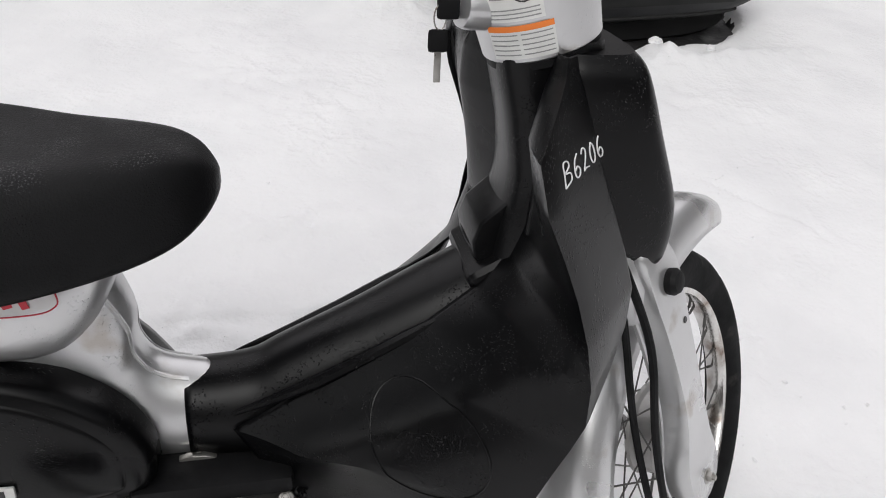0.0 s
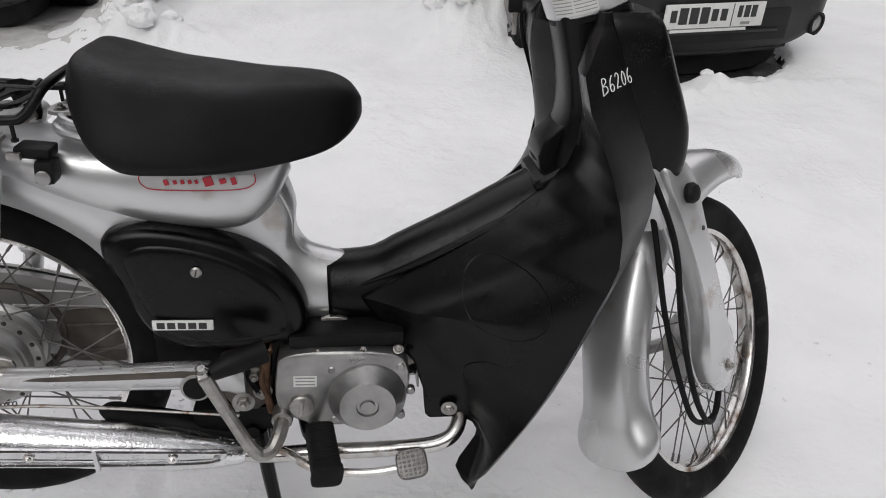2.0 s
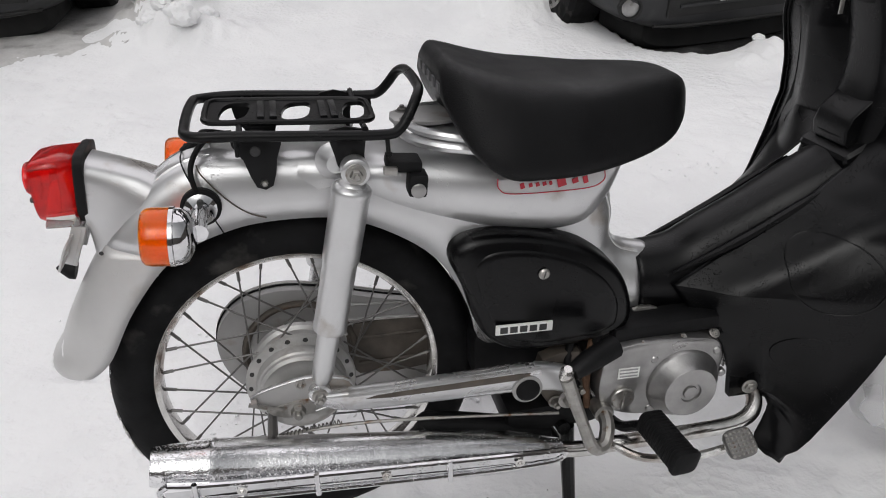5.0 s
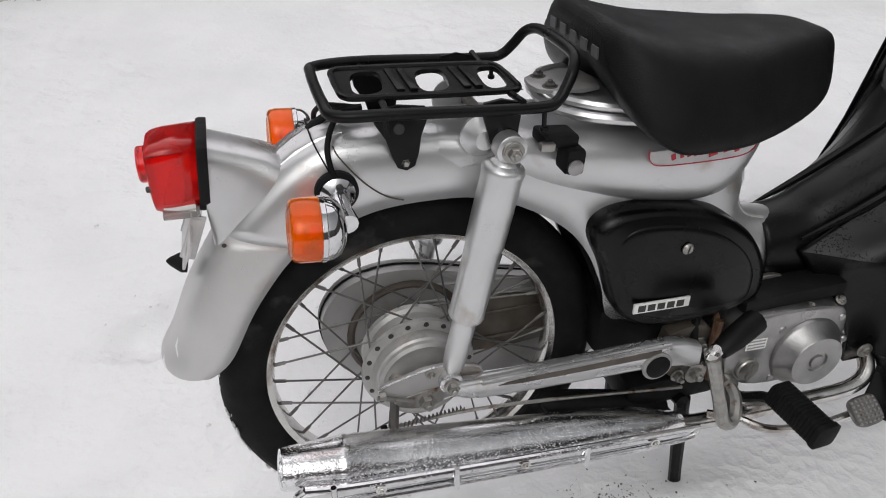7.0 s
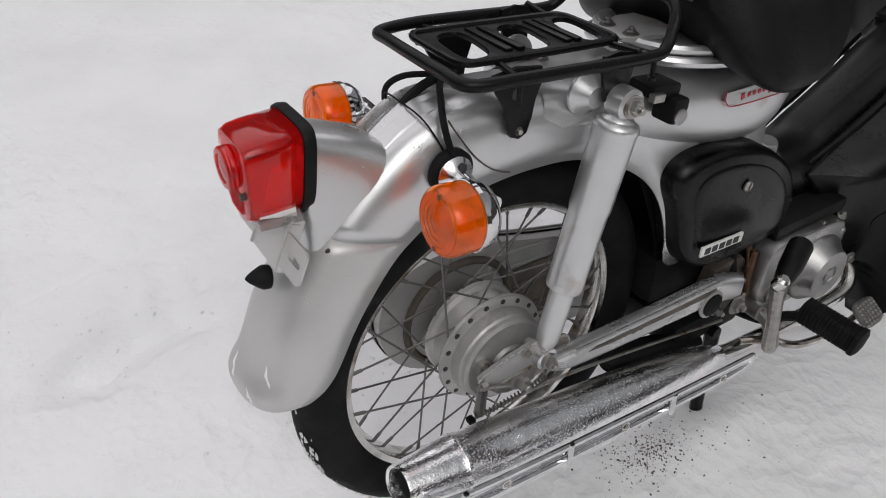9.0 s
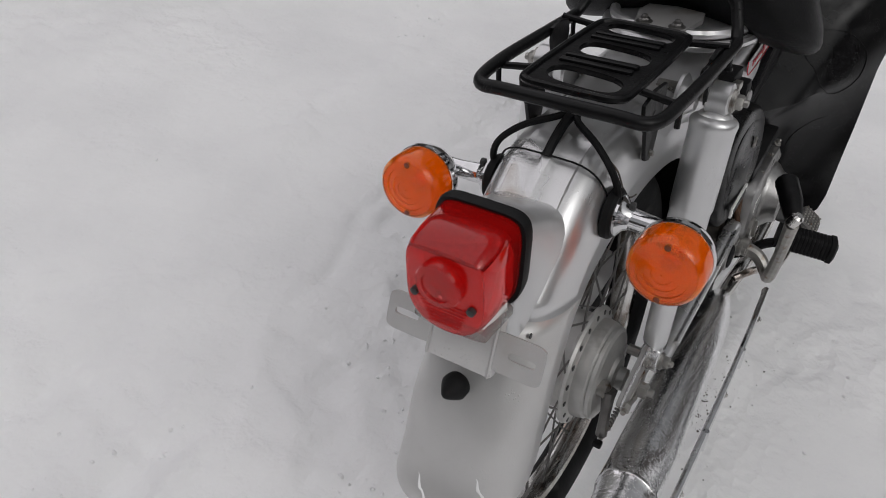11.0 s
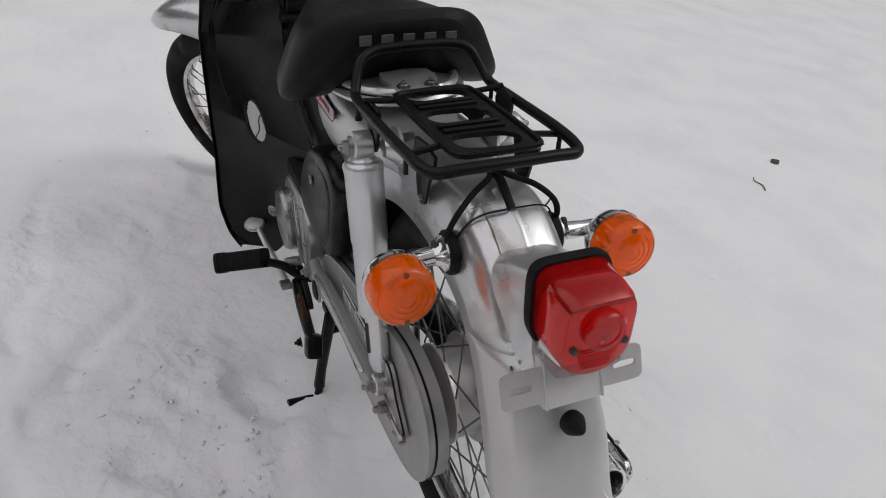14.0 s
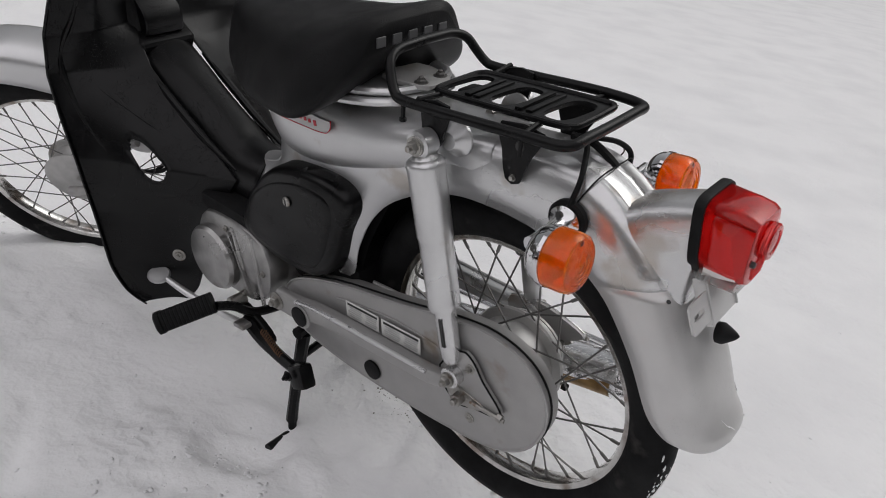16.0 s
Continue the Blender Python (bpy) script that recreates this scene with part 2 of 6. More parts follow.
def hull_plate(outline, y0, y1, edge=0.004, steps=4, dome=0.0, inset=None):
    """A plate of the smooth outline (x, z), from y0 to the visible face y1, with a rounded rim; dome: how far its middle rises."""
    path = [(p.x, p.y) for p in smooth_path([(x, z, 0) for x, z in outline], steps, True)] if steps > 1 else list(outline)
    cx, cz = sum(p[0] for p in path) / len(path), sum(p[1] for p in path) / len(path)
    s = 1 if y1 > y0 else -1
    size = max(math.hypot(x - cx, z - cz) for x, z in path)

    def ring(shrink, y):
        k = 1 - shrink / size
        return [(cx + (x - cx) * k, y, cz + (z - cz) * k) for x, z in path]
    rings = [ring(0, y0), ring(0, y1 - s * edge), ring(edge * 0.3, y1 - s * edge * 0.3), ring(edge, y1)]
    if dome:
        rings += [ring(size * f, y1 + s * dome * (1 - (1 - f) ** 2)) for f in (0.15, 0.35, 0.6, 0.85)]
    return loft(rings)


def box(c, size, bevel=0.003, rot=(0, 0, 0), segments=2):
    bm = bmesh.new()
    bmesh.ops.create_cube(bm, size=1)
    bm.transform(pose(*c, *rot) @ Matrix.Diagonal((*size, 1)))
    if bevel:
        bmesh.ops.bevel(bm, geom=bm.edges[:], offset=bevel, segments=segments, profile=0.6, affect="EDGES")
    return bm


def merge(*bms):
    out = bmesh.new()
    for b in bms:
        me = bpy.data.meshes.new("tmp")
        b.to_mesh(me)
        b.free()
        out.from_mesh(me)
        bpy.data.meshes.remove(me)
    return out


def bolt_mesh(p, axis, r=0.008, h=0.006, washer=1.45):
    d = Vector(axis).normalized()
    w = lathe([(r * washer, 0), (r * washer, 0.0015), (r * 1.1, 0.002)], p, axis, 20)
    q = lathe([(r, 0.0018), (r, h * 0.8), (r * 0.85, h)], p, axis, 6)
    e = lathe([(r * 0.5, h), (r * 0.5, h * 1.5), (r * 0.4, h * 1.6)], p, axis, 10)
    return merge(w, q, e)


def spow(v, e):
    return math.copysign(abs(v) ** e, v)


def arch(low, top, w, n=22, sq=0.45, sz=0.6):
    """The arched section of a pressed shell from its lower edge (x, z) over its crown, of half width w."""
    out = []
    for i in range(n + 1):
        a = math.pi * i / n
        f = abs(math.sin(a)) ** sz
        out.append((low[0] + (top[0] - low[0]) * f, -w * spow(math.cos(a), sq), low[1] + (top[1] - low[1]) * f))
    return out


def blend_rows(rows, k=4):
    """Rows of numbers, made finer by a smooth curve through them."""
    rows = np.array(rows, float)
    out = []
    for i in range(len(rows) - 1):
        a, b, c, d = (rows[min(max(i + o, 0), len(rows) - 1)] for o in (-1, 0, 1, 2))
        for s in range(k):
            t = s / k
            out.append(0.5 * (2 * b + (c - a) * t + (2 * a - 5 * b + 4 * c - d) * t * t + (3 * b - a - 3 * c + d) * t ** 3))
    out.append(rows[-1])
    return [list(map(float, r)) for r in out]


def thick(ob, t, offset=0.0):
    m = ob.modifiers.new("thickness", "SOLIDIFY")
    m.thickness, m.offset = t, offset
    return ob


def mirror(bm):
    bm.transform(Matrix.Diagonal((1, -1, 1, 1)))
    return bm


def letters(text, size, m, mat, name, parent, label="", depth=0.0006, shear=0.0):
    cu = bpy.data.curves.new(name, "FONT")
    cu.body, cu.size, cu.extrude, cu.shear, cu.align_x, cu.resolution_u = text, size, depth, shear, "LEFT", 3
    tmp = bpy.data.objects.new(name, cu)
    scene.collection.objects.link(tmp)
    me = bpy.data.meshes.new_from_object(tmp.evaluated_get(bpy.context.evaluated_depsgraph_get()))
    bpy.data.objects.remove(tmp)
    me.transform(m)
    me.materials.clear()
    me.materials.append(mat)
    ob = new(name, me)
    ob.parent = parent
    return tagged(ob, label)


# ---- ground ----
def spaced(lo, hi, fine_lo, fine_hi, step, grow=1.22):
    v = list(np.arange(fine_lo, fine_hi + 1e-6, step))
    d = step
    while v[-1] < hi:
        d *= grow
        v.append(v[-1] + d)
    d = step
    while v[0] > lo:
        d *= grow
        v.insert(0, v[0] - d)
    return v


PRINTS = [(-0.51, 0.51, 0.14, 0.055, 35, 0.024), (-0.33, 0.58, 0.13, 0.05, 30, 0.018), (0.24, 0.36, 0.12, 0.07, 60, 0.026), (-0.02, 0.46, 0.13, 0.06, 80, 0.022),
          (0.40, 0.80, 0.15, 0.06, 75, 0.016), (0.62, 0.60, 0.12, 0.06, 40, 0.014), (-0.12, 0.33, 0.10, 0.05, 20, 0.016), (0.52, -0.50, 0.14, 0.06, 10, 0.014),
          (0.9, -0.55, 0.13, 0.06, 25, 0.012), (0.40, 0.17, 0.10, 0.08, 0, 0.045), (1.7, -1.5, 0.15, 0.06, 70, 0.014), (0.25, -0.64, 0.13, 0.06, 15, 0.012),
          (1.56, 1.29, 0.12, 0.05, 20, 0.016), (1.25, 1.21, 0.13, 0.055, 50, 0.016), (0.54, -0.25, 0.09, 0.045, 0, 0.012), (1.97, -1.18, 0.14, 0.06, 40, 0.015),
          (-0.45, 0.50, 0.17, 0.06, 12, 0.045), (0.55, -0.28, 0.10, 0.05, -60, 0.018), (0.62, 1.00, 0.12, 0.05, 65, 0.014)]
# drag marks: a line of places, then width, height and roughness
DRAGS = [([(1.43, 0.67), (1.07, 0.66), (0.77, 0.68), (0.45, 0.67), (0.34, 0.66), (0.16, 0.60)], 0.024, -0.014, 0.5), ([(0.78, 0.43), (0.64, 0.51), (0.54, 0.55), (0.47, 0.59), (0.38, 0.60)], 0.028, -0.016, 0.8),
         ([(-0.10, 0.79), (-0.43, 0.78), (-0.62, 0.74)], 0.03, -0.010, 0.9), ([(0.55, 0.33), (0.38, 0.25), (0.27, 0.19), (0.13, -0.02)], 0.06, 0.008, 1.3), ([(1.89, 1.26), (2.07, 1.08), (2.13, 0.92)], 0.010, -0.012, 0.2),
         ([(-0.17, 0.98), (-0.49, 1.09), (-0.8, 1.1)], 0.03, -0.008, 0.8), ([(0.50, 1.04), (0.8, 1.06), (1.12, 1.09)], 0.04, 0.008, 1.0), ([(1.15, 0.35), (1.4, 0.30), (1.65, 0.42)], 0.03, 0.005, 0.6), ([(1.23, 1.19), (1.38, 1.19)], 0.03, 0.006, 1.2), ([(0.50, 0.35), (0.39, 0.37), (0.23, 0.36), (-0.05, 0.42), (-0.3, 0.5)], 0.10, 0.004, 1.0)]


def ease(t):
    t = min(max(t, 0.0), 1.0)
    return t * t * (3 - 2 * t)


def near_line(x, y, pts):
    best = 9.0
    for (ax, ay), (bx, by) in zip(pts, pts[1:]):
        dx, dy = bx - ax, by - ay
        t = min(max(((x - ax) * dx + (y - ay) * dy) / (dx * dx + dy * dy), 0.0), 1.0)
        best = min(best, math.hypot(x - ax - t * dx, y - ay - t * dy))
    return best


def under_car(x, y):
    """How far a place lies under the parked car, where the ground is bare and shadowed."""
    if not (1.2 < x < 3.1 and 2.0 < y < 6.5):
        return 0.0
    front = float(np.interp(x, (1.25, 1.42, 1.50, 1.55, 1.83, 2.08, 2.42, 2.65, 2.75, 3.0), (6.5, 3.0, 2.50, 2.30, 2.20, 2.27, 2.38, 2.58, 3.0, 6.5)))
    front += 0.05 * noise.noise((x * 6, y * 6, 3.3)) + 0.02 * noise.noise((x * 22, y * 22, 3.3))
    return ease((y - front) / 0.05)


def ground_height(x, y):
    wx = x + 0.035 * noise.noise((x * 7, y * 7, 4.4)) + 0.014 * noise.noise((x * 21, y * 21, 4.4))
    wy = y + 0.035 * noise.noise((x * 7, y * 7, 8.8)) + 0.014 * noise.noise((x * 21, y * 21, 8.8))
    h = 0.05 * ease((0.08 - wy) / 0.24) * ease((y + 1.6) / 1.2) * ease((x + 0.75) / 0.5) * ease((1.15 - x) / 0.5)
    h += 0.012 * noise.noise((x * 1.3, y * 1.3, 3.1)) + 0.006 * noise.noise((x * 5, y * 5, 1.7))
    h += 0.022 * math.exp(-((x - 0.44) / 0.10) ** 2 - ((y + 0.17) / 0.06) ** 2)
    rough = 0.32 + 0.7 * ease((noise.noise((x * 1.4, y * 1.4, 9.2)) + 0.05) / 0.5)
    if -1.6 < x < 3 and -2.2 < y < 3.6:
        for px, py, a, b, turn, depth in PRINTS:
            c, s = math.cos(radians(turn)), math.sin(radians(turn))
            u, v = ((wx - px) * c + (wy - py) * s) / a, (-(wx - px) * s + (wy - py) * c) / b
            q = u * u + v * v
            if q < 6:
                h += -0.42 * depth * math.exp(-q * q) + 0.15 * depth * math.exp(-((q - 1.7) / 0.5) ** 2)
                rough += 0.7 * math.exp(-q / 1.5)
        for pts, w, high, r in DRAGS:
            d = near_line(wx, wy, pts) / w
            if d < 3:
                h += high * math.exp(-d * d)
                rough += r * math.exp(-0.5 * d * d)
        rough = min(rough, 1.15)
        clump = 1 - 2 * abs(noise.noise((x * 11, y * 11, 0.3)))
        h += rough * (0.007 * clump + 0.006 * noise.noise((x * 27, y * 27, 5.3)) + 0.0045 * (1 - 2 * abs(noise.noise((x * 44, y * 44, 7.3)))))
    # ploughed banks by the parked cars
    bank = 0.24 * math.exp(-((x - 1.02) / 0.28) ** 2 - ((y - 3.15) / 0.42) ** 2) + 0.20 * math.exp(-((x + 0.72) / 0.16) ** 2 - ((y - 3.25) / 0.4) ** 2)
    bank += 0.05 * math.exp(-((x - 2.08) / 0.10) ** 2 - ((y - 2.22) / 0.09) ** 2)
    h -= 0.075 * under_car(x, y)
    bank += 0.10 * math.exp(-((x + 0.62) / 0.30) ** 2 - ((y - 2.80) / 0.22) ** 2)
    bank += 0.05 * ease((x - 1.75) / 0.2) * ease((3.0 - x) / 0.3) * math.exp(-((y - 2.10 - 0.21 * (x - 2.08)) / 0.08) ** 2)
    h += bank * (1 + 0.7 * noise.noise((x * 7, y * 7, 2.2)) + 0.45 * noise.noise((x * 19, y * 19, 6.2)))
    return h


def build_ground():
    xs = spaced(-160, 160, -1.3, 2.4, 0.015, 1.05)
    ys = spaced(-160, 160, -2.4, 2.2, 0.015, 1.05)
    verts = [(x, y, ground_height(x, y) if abs(x) < 8 and abs(y) < 8 else 0.0) for y in ys for x in xs]
    k = len(xs)
    faces = [(j * k + i, j * k + i + 1, (j + 1) * k + i + 1, (j + 1) * k + i) for j in range(len(ys) - 1) for i in range(k - 1)]
    me = bpy.data.meshes.new("ground")
    me.from_pydata(verts, [], faces)
    me.polygons.foreach_set("use_smooth", [True] * len(faces))
    me.materials.append(SNOW)
    return tagged(new("ground", me), "trodden white snow over a flat yard", "snow ground", kind="structure")


build_ground()


def unseen_yard_wall(name, x, y, turn, length=84.0, high=15.0):
    """An unseen wall added round the yard for dark reflections: plinth, wall and coping."""
    bm = merge(box((0, 0, high / 2), (length, 0.4, high), 0.02, (0, 0, 0), 1), box((0, 0, 0.4), (length, 0.5, 0.8), 0.03, (0, 0, 0), 1), box((0, 0, high + 0.06), (length + 0.2, 0.6, 0.12), 0.02, (0, 0, 0), 1))
    bm.transform(pose(x, y, 0, 0, 0, turn))
    tagged(part(name, bm, UNSEEN_WALL), "unseen dark wall added round the yard to darken reflections", "house wall", kind="structure")


unseen_yard_wall("unseen_wall_south", 0.5, -32.0, 0)
unseen_yard_wall("unseen_wall_north", 0.5, 38.0, 0)
unseen_yard_wall("unseen_wall_west", -34.0, 1.0, 90)
unseen_yard_wall("unseen_wall_east", 36.0, 1.0, 90)

# ---- motorcycle ----
bike = new("motorcycle")
bike.matrix_world = pose(0, -0.063, 0.05) @ pose(0, 0, 0, 0, 0, 3.6) @ pose(0, 0, 0, -7.6)
tagged(bike, "silver and black step-through motorcycle on its centre stand in snow", "motorcycle")
bike_rear = (0.004, 0, 0.324)


TYRE_OUT = 0.282  # outer radius of the rear tyre


def wheel(name, m, scale, parent, label, hub_r=0.083, n_spokes=36):
    """A spoked wheel about the y axis of m."""
    k = scale
    def put(bm):
        bm.transform(m)
        return bm
    # hub with flange holes
    hub = part(name, put(lathe([(0.02, -0.052), (0.064, -0.050), (0.068, -0.046), (0.069, -0.040), (0.070, -0.036), (0.070, -0.030), (hub_r, -0.027), (hub_r + 0.002, -0.023), (hub_r, -0.019), (0.070, -0.016),
                                (0.068, 0.016), (0.074, 0.020), (0.076, 0.026), (0.07, 0.030), (0.03, 0.034), (0.02, 0.04)], n=48)), HUB_ALLOY, parent, label)
    tyre = [(0.2255, -0.018), (0.232, -0.025), (0.244, -0.0295), (0.258, -0.032), (0.272, -0.0275), (0.282, -0.018), (0.287, -0.006), (0.287, 0.006), (0.282, 0.018), (0.272, 0.0275), (0.258, 0.032), (0.244, 0.0305), (0.232, 0.025), (0.2255, 0.018)]
    bm = lathe([(0.2255 * k + (r - 0.2255) * (TYRE_OUT - 0.2255 * k) / 0.0615 if k < 1 else r * k, y) for r, y in tyre], n=96, caps=False)
    part("tyre", put(bm), TYRE, hub, "black road tyre with snow in the tread")
    rim = [(0.232, -0.0195), (0.2315, -0.0215), (0.229, -0.0215), (0.2275, -0.019), (0.223, -0.0165), (0.217, -0.0155), (0.2135, -0.008), (0.213, 0.0), (0.2135, 0.008), (0.217, 0.0155), (0.223, 0.0165), (0.2275, 0.019), (0.229, 0.0215), (0.2315, 0.0215), (0.232, 0.0195)]
    part("rim", put(lathe([(r * k, y) for r, y in rim], n=96, caps=False)), CHROME_OLD, hub, "dulled chrome rim with rust specks")
    for i in range(n_spokes):
        side = -1 if i % 2 else 1
        a = 2 * math.pi * i / n_spokes
        lean = radians(42) * (1 if (i // 2) % 2 else -1)
        b = a + lean
        p0 = Vector((0.078 * math.cos(b), (-0.023 if side < 0 else 0.024), 0.078 * math.sin(b)))
        p1 = Vector((0.2135 * k * math.cos(a), side * 0.004, 0.2135 * k * math.sin(a)))
        q = p1 + (p0 - p1).normalized() * 0.016
        part("spoke", put(merge(tube([p0, q], 0.0015, 6, 1), tube([q, p1], 0.0026, 6, 1))), SPOKE_STEEL, hub)
    return hub


def hub_holes(hub, m, r=0.0765, y=-0.0275, n=18):
    for i in range(n):
        a = 2 * math.pi * i / n
        bm = lathe([(0.0042, 0.0), (0.0042, 0.0012), (0.003, 0.0016)], (r * math.cos(a), y, r * math.sin(a)), (0, -1, 0), 10)
        bm.transform(m)
        part("spoke_hole", bm, INK, hub)


m_rear = pose(*bike_rear)
rear = wheel("rear_wheel", m_rear, 0.968, bike, "spoked rear wheel with alloy drum brake hub")
hub_holes(rear, m_rear)


def tread_snow(hub, m, r, spots, seed):
    """Clumps of snow packed on a tyre at the angles given."""
    rnd = random.Random(seed)
    clumps = []
    for a0, spread, count in spots:
        for i in range(count):
            a, y, q = radians(a0 + rnd.gauss(0, spread)), rnd.uniform(-0.027, 0.027), 0.0010 * 4.6 ** rnd.random()
            rr = r - 0.5 * (y / 0.03) ** 2 * 0.022
            bm = bmesh.new()
            bmesh.ops.create_icosphere(bm, subdivisions=1, radius=q)
            for v in bm.verts:
                v.co *= rnd.uniform(0.6, 1.3)
            bm.transform(pose(rr * math.cos(a), y, rr * math.sin(a), 0, -math.degrees(a), 0) @ Matrix.Diagonal((0.4, 1, 1.5, 1)))
            clumps.append(bm)
    bm = merge(*clumps)
    bm.transform(m)
    tagged(part("tread_snow", bm, SNOW, hub), "snow packed in the tread", kind="stuff")


tread_snow(rear, m_rear, 0.282, ((196, 9, 110), (232, 14, 110), (150, 10, 30), (275, 20, 80)), 3)


def shell(stations, n=22, k=4, sq=0.45, sz=0.6):
    rows = blend_rows(stations, k)
    return loft([arch(r[0:2], r[2:4], max(r[4], 0.003), n, sq, sz) for r in rows], closed=False, caps=False)


def build_frame():
    body = [(-0.290, 0.394, -0.314, 0.394, 0.034), (-0.286, 0.401, -0.332, 0.405, 0.055), (-0.268, 0.414, -0.337, 0.424, 0.065), (-0.244, 0.438, -0.319, 0.450, 0.067), (-0.209, 0.498, -0.292, 0.502, 0.064),
            (-0.165, 0.553, -0.259, 0.555, 0.060), (-0.132, 0.580, -0.215, 0.615, 0.059), (-0.108, 0.593, -0.153, 0.674, 0.059), (-0.075, 0.605, -0.097, 0.703, 0.060),
            (-0.035, 0.614, -0.045, 0.706, 0.060), (0.020, 0.616, 0.030, 0.700, 0.060), (0.080, 0.612, 0.100, 0.693, 0.064), (0.140, 0.590, 0.180, 0.684, 0.067), (0.200, 0.550, 0.260, 0.676, 0.070),
            (0.237, 0.503, 0.340, 0.674, 0.072), (0.262, 0.445, 0.420, 0.678, 0.072), (0.290, 0.375, 0.472, 0.656, 0.066), (0.400, 0.372, 0.502, 0.582, 0.058), (0.470, 0.388, 0.500, 0.533, 0.050),
            (0.520, 0.388, 0.522, 0.497, 0.050), (0.575, 0.388, 0.580, 0.479, 0.050)]
    spine = blend_rows(body, 4)
    soft = [0.45 + 0.5 * ease((r[2] - 0.44) / 0.08) * (1.0 if r[0] > 0.25 else 0.0) + 0.35 * ease((-0.20 - r[0]) / 0.06) for r in spine]
    hull = [arch(r[0:2], r[2:4], max(r[4], 0.003), 22, q, 0.6 + 0.4 * (q - 0.45)) for r, q in zip(spine, soft)]
    flap = [i for i, r in enumerate(spine) if r[0] < -0.135 and r[3] < 0.60]
    cut = flap[-1]
    guard = thick(part("mudguard", loft(hull[:cut + 1], closed=False, caps=False), MUDGUARD, bike, "pale silver plastic tail of the rear mudguard with scuffs"), 0.0025)
    for k, (i, j, di, dj) in enumerate(((3, 9, 2.2, 1.2), (5, 12, 3.0, -0.8), (8, 8, 2.6, 1.6), (10, 12, 3.2, 1.0), (12, 7, 2.4, 2.0))):
        line = []
        for q in range(6):
            f = q / 5 - 0.5
            a, b = i + di * f + 0.15 * math.sin(9 * q + k), j + dj * f + 0.2 * math.cos(7 * q + k)
            i0, j0 = min(max(int(a), 0), cut - 1), min(max(int(b), 0), 21)
            p = Vector(hull[i0][j0]).lerp(Vector(hull[i0 + 1][j0]), a - int(a)).lerp(Vector(hull[i0][j0 + 1]).lerp(Vector(hull[i0 + 1][j0 + 1]), a - int(a)), b - int(b))
            line.append(p + Vector((-0.0012, 0, 0.0)))
        part("scuff", tube(line, [0.0004, 0.0022, 0.0016, 0.0026, 0.0012, 0.0004], 6, 3, flat=0.4), CHALK, guard, "white scrape in the plastic")
    frame_ob = thick(part("frame", loft(hull[cut:], closed=False, caps=False), SILVER, bike, "silver painted pressed-steel frame and rear mudguard"), 0.0025)
    bulge = [(0.030, 0.655, 0.040, 0.701, 0.058), (0.075, 0.647, 0.090, 0.696, 0.064), (0.117, 0.636, 0.140, 0.691, 0.071), (0.206, 0.604, 0.220, 0.684, 0.082), (0.323, 0.572, 0.330, 0.680, 0.089), (0.421, 0.564, 0.428, 0.678, 0.085),
             (0.470, 0.590, 0.474, 0.676, 0.073), (0.503, 0.645, 0.502, 0.664, 0.058)]
    rows = blend_rows(bulge, 5)
    rings = []
    for r in rows:
        # the lower edge rolls in under the bulge
        roll = 0.034 * ease((r[0] - 0.03) / 0.12)
        ring = arch((r[0], r[1] + roll), r[2:4], r[4], 22, 0.4, 0.75)
        under = [(0.026 * (1 - math.cos(radians(q))) + 0.002, (roll + 0.006) * math.sin(radians(q))) for q in (22, 44, 66, 88)]
        left = [(r[0], -(r[4] - a), r[1] + roll - b) for a, b in reversed(under)]
        rings.append(left + ring + [(x, -y, z) for x, y, z in reversed(left)])
    part("side_bulge", loft(rings, closed=False, caps=False), SILVER, frame_ob)
    # front lip round the step-through bend
    for j in (8, 14):
        part("neck_flange", tube([h[j] for h, q, r in zip(hull, soft, spine) if q > 0.7 and r[0] > 0.3][:-2], 0.0032, 8, 2), SILVER, frame_ob)
    # raised crown on the mudguard
    part("crown_plate", loft([[(x, y, z + dz) for y, dz in ((-0.034, -0.004), (-0.030, 0.003), (-0.009, 0.004), (-0.004, 0.008), (0.004, 0.008), (0.009, 0.004), (0.030, 0.003), (0.034, -0.004))]
                              for x, z in ((-0.160, 0.667), (-0.132, 0.687), (-0.105, 0.6995), (-0.075, 0.7045))], closed=False, caps=False), SILVER, frame_ob)
    part("wire_loop", tube([(-0.09, -0.055, 0.702), (-0.085, -0.062, 0.69), (-0.06, -0.062, 0.655), (-0.035, -0.0615, 0.632), (-0.012, -0.061, 0.622)], 0.0010, 6), GRIME, frame_ob)
    for s in (-1, 1):
        part("bolt", bolt_mesh((-0.008, s * 0.060, 0.673), (0, s, 0), 0.0065, 0.007), STEEL, frame_ob)
        part("shock_washer", lathe([(0.026, 0.0), (0.026, 0.004), (0.02, 0.008), (0.012, 0.02)], (0.085, s * 0.063, 0.695), (0, s, 0), 28), SILVER, frame_ob)
    # tank top with hinge plate under the seat
    part("tank_top", loft([[(0.36 + 0.172 * f * spow(math.cos(a), 0.7), 0.094 * f * spow(math.sin(a), 0.7), 0.698 + 0.012 * (1 - f * f) - 0.10 * (0.185 * f * spow(math.cos(a), 0.7))) for a in (2 * math.pi * i / 40 for i in range(40))] for f in (1.0, 0.9, 0.7, 0.4, 0.1)]), SILVER, frame_ob)
    hinge = part("hinge_plate", hull_plate([(-0.022, 0.172), (0.022, 0.172), (0.034, 0.20), (0.036, 0.25), (-0.036, 0.25), (-0.034, 0.20)], 0.0, 0.006, 0.002, 2), SILVER_DULL_SHADED, frame_ob, "pressed hinge plate with bolts")
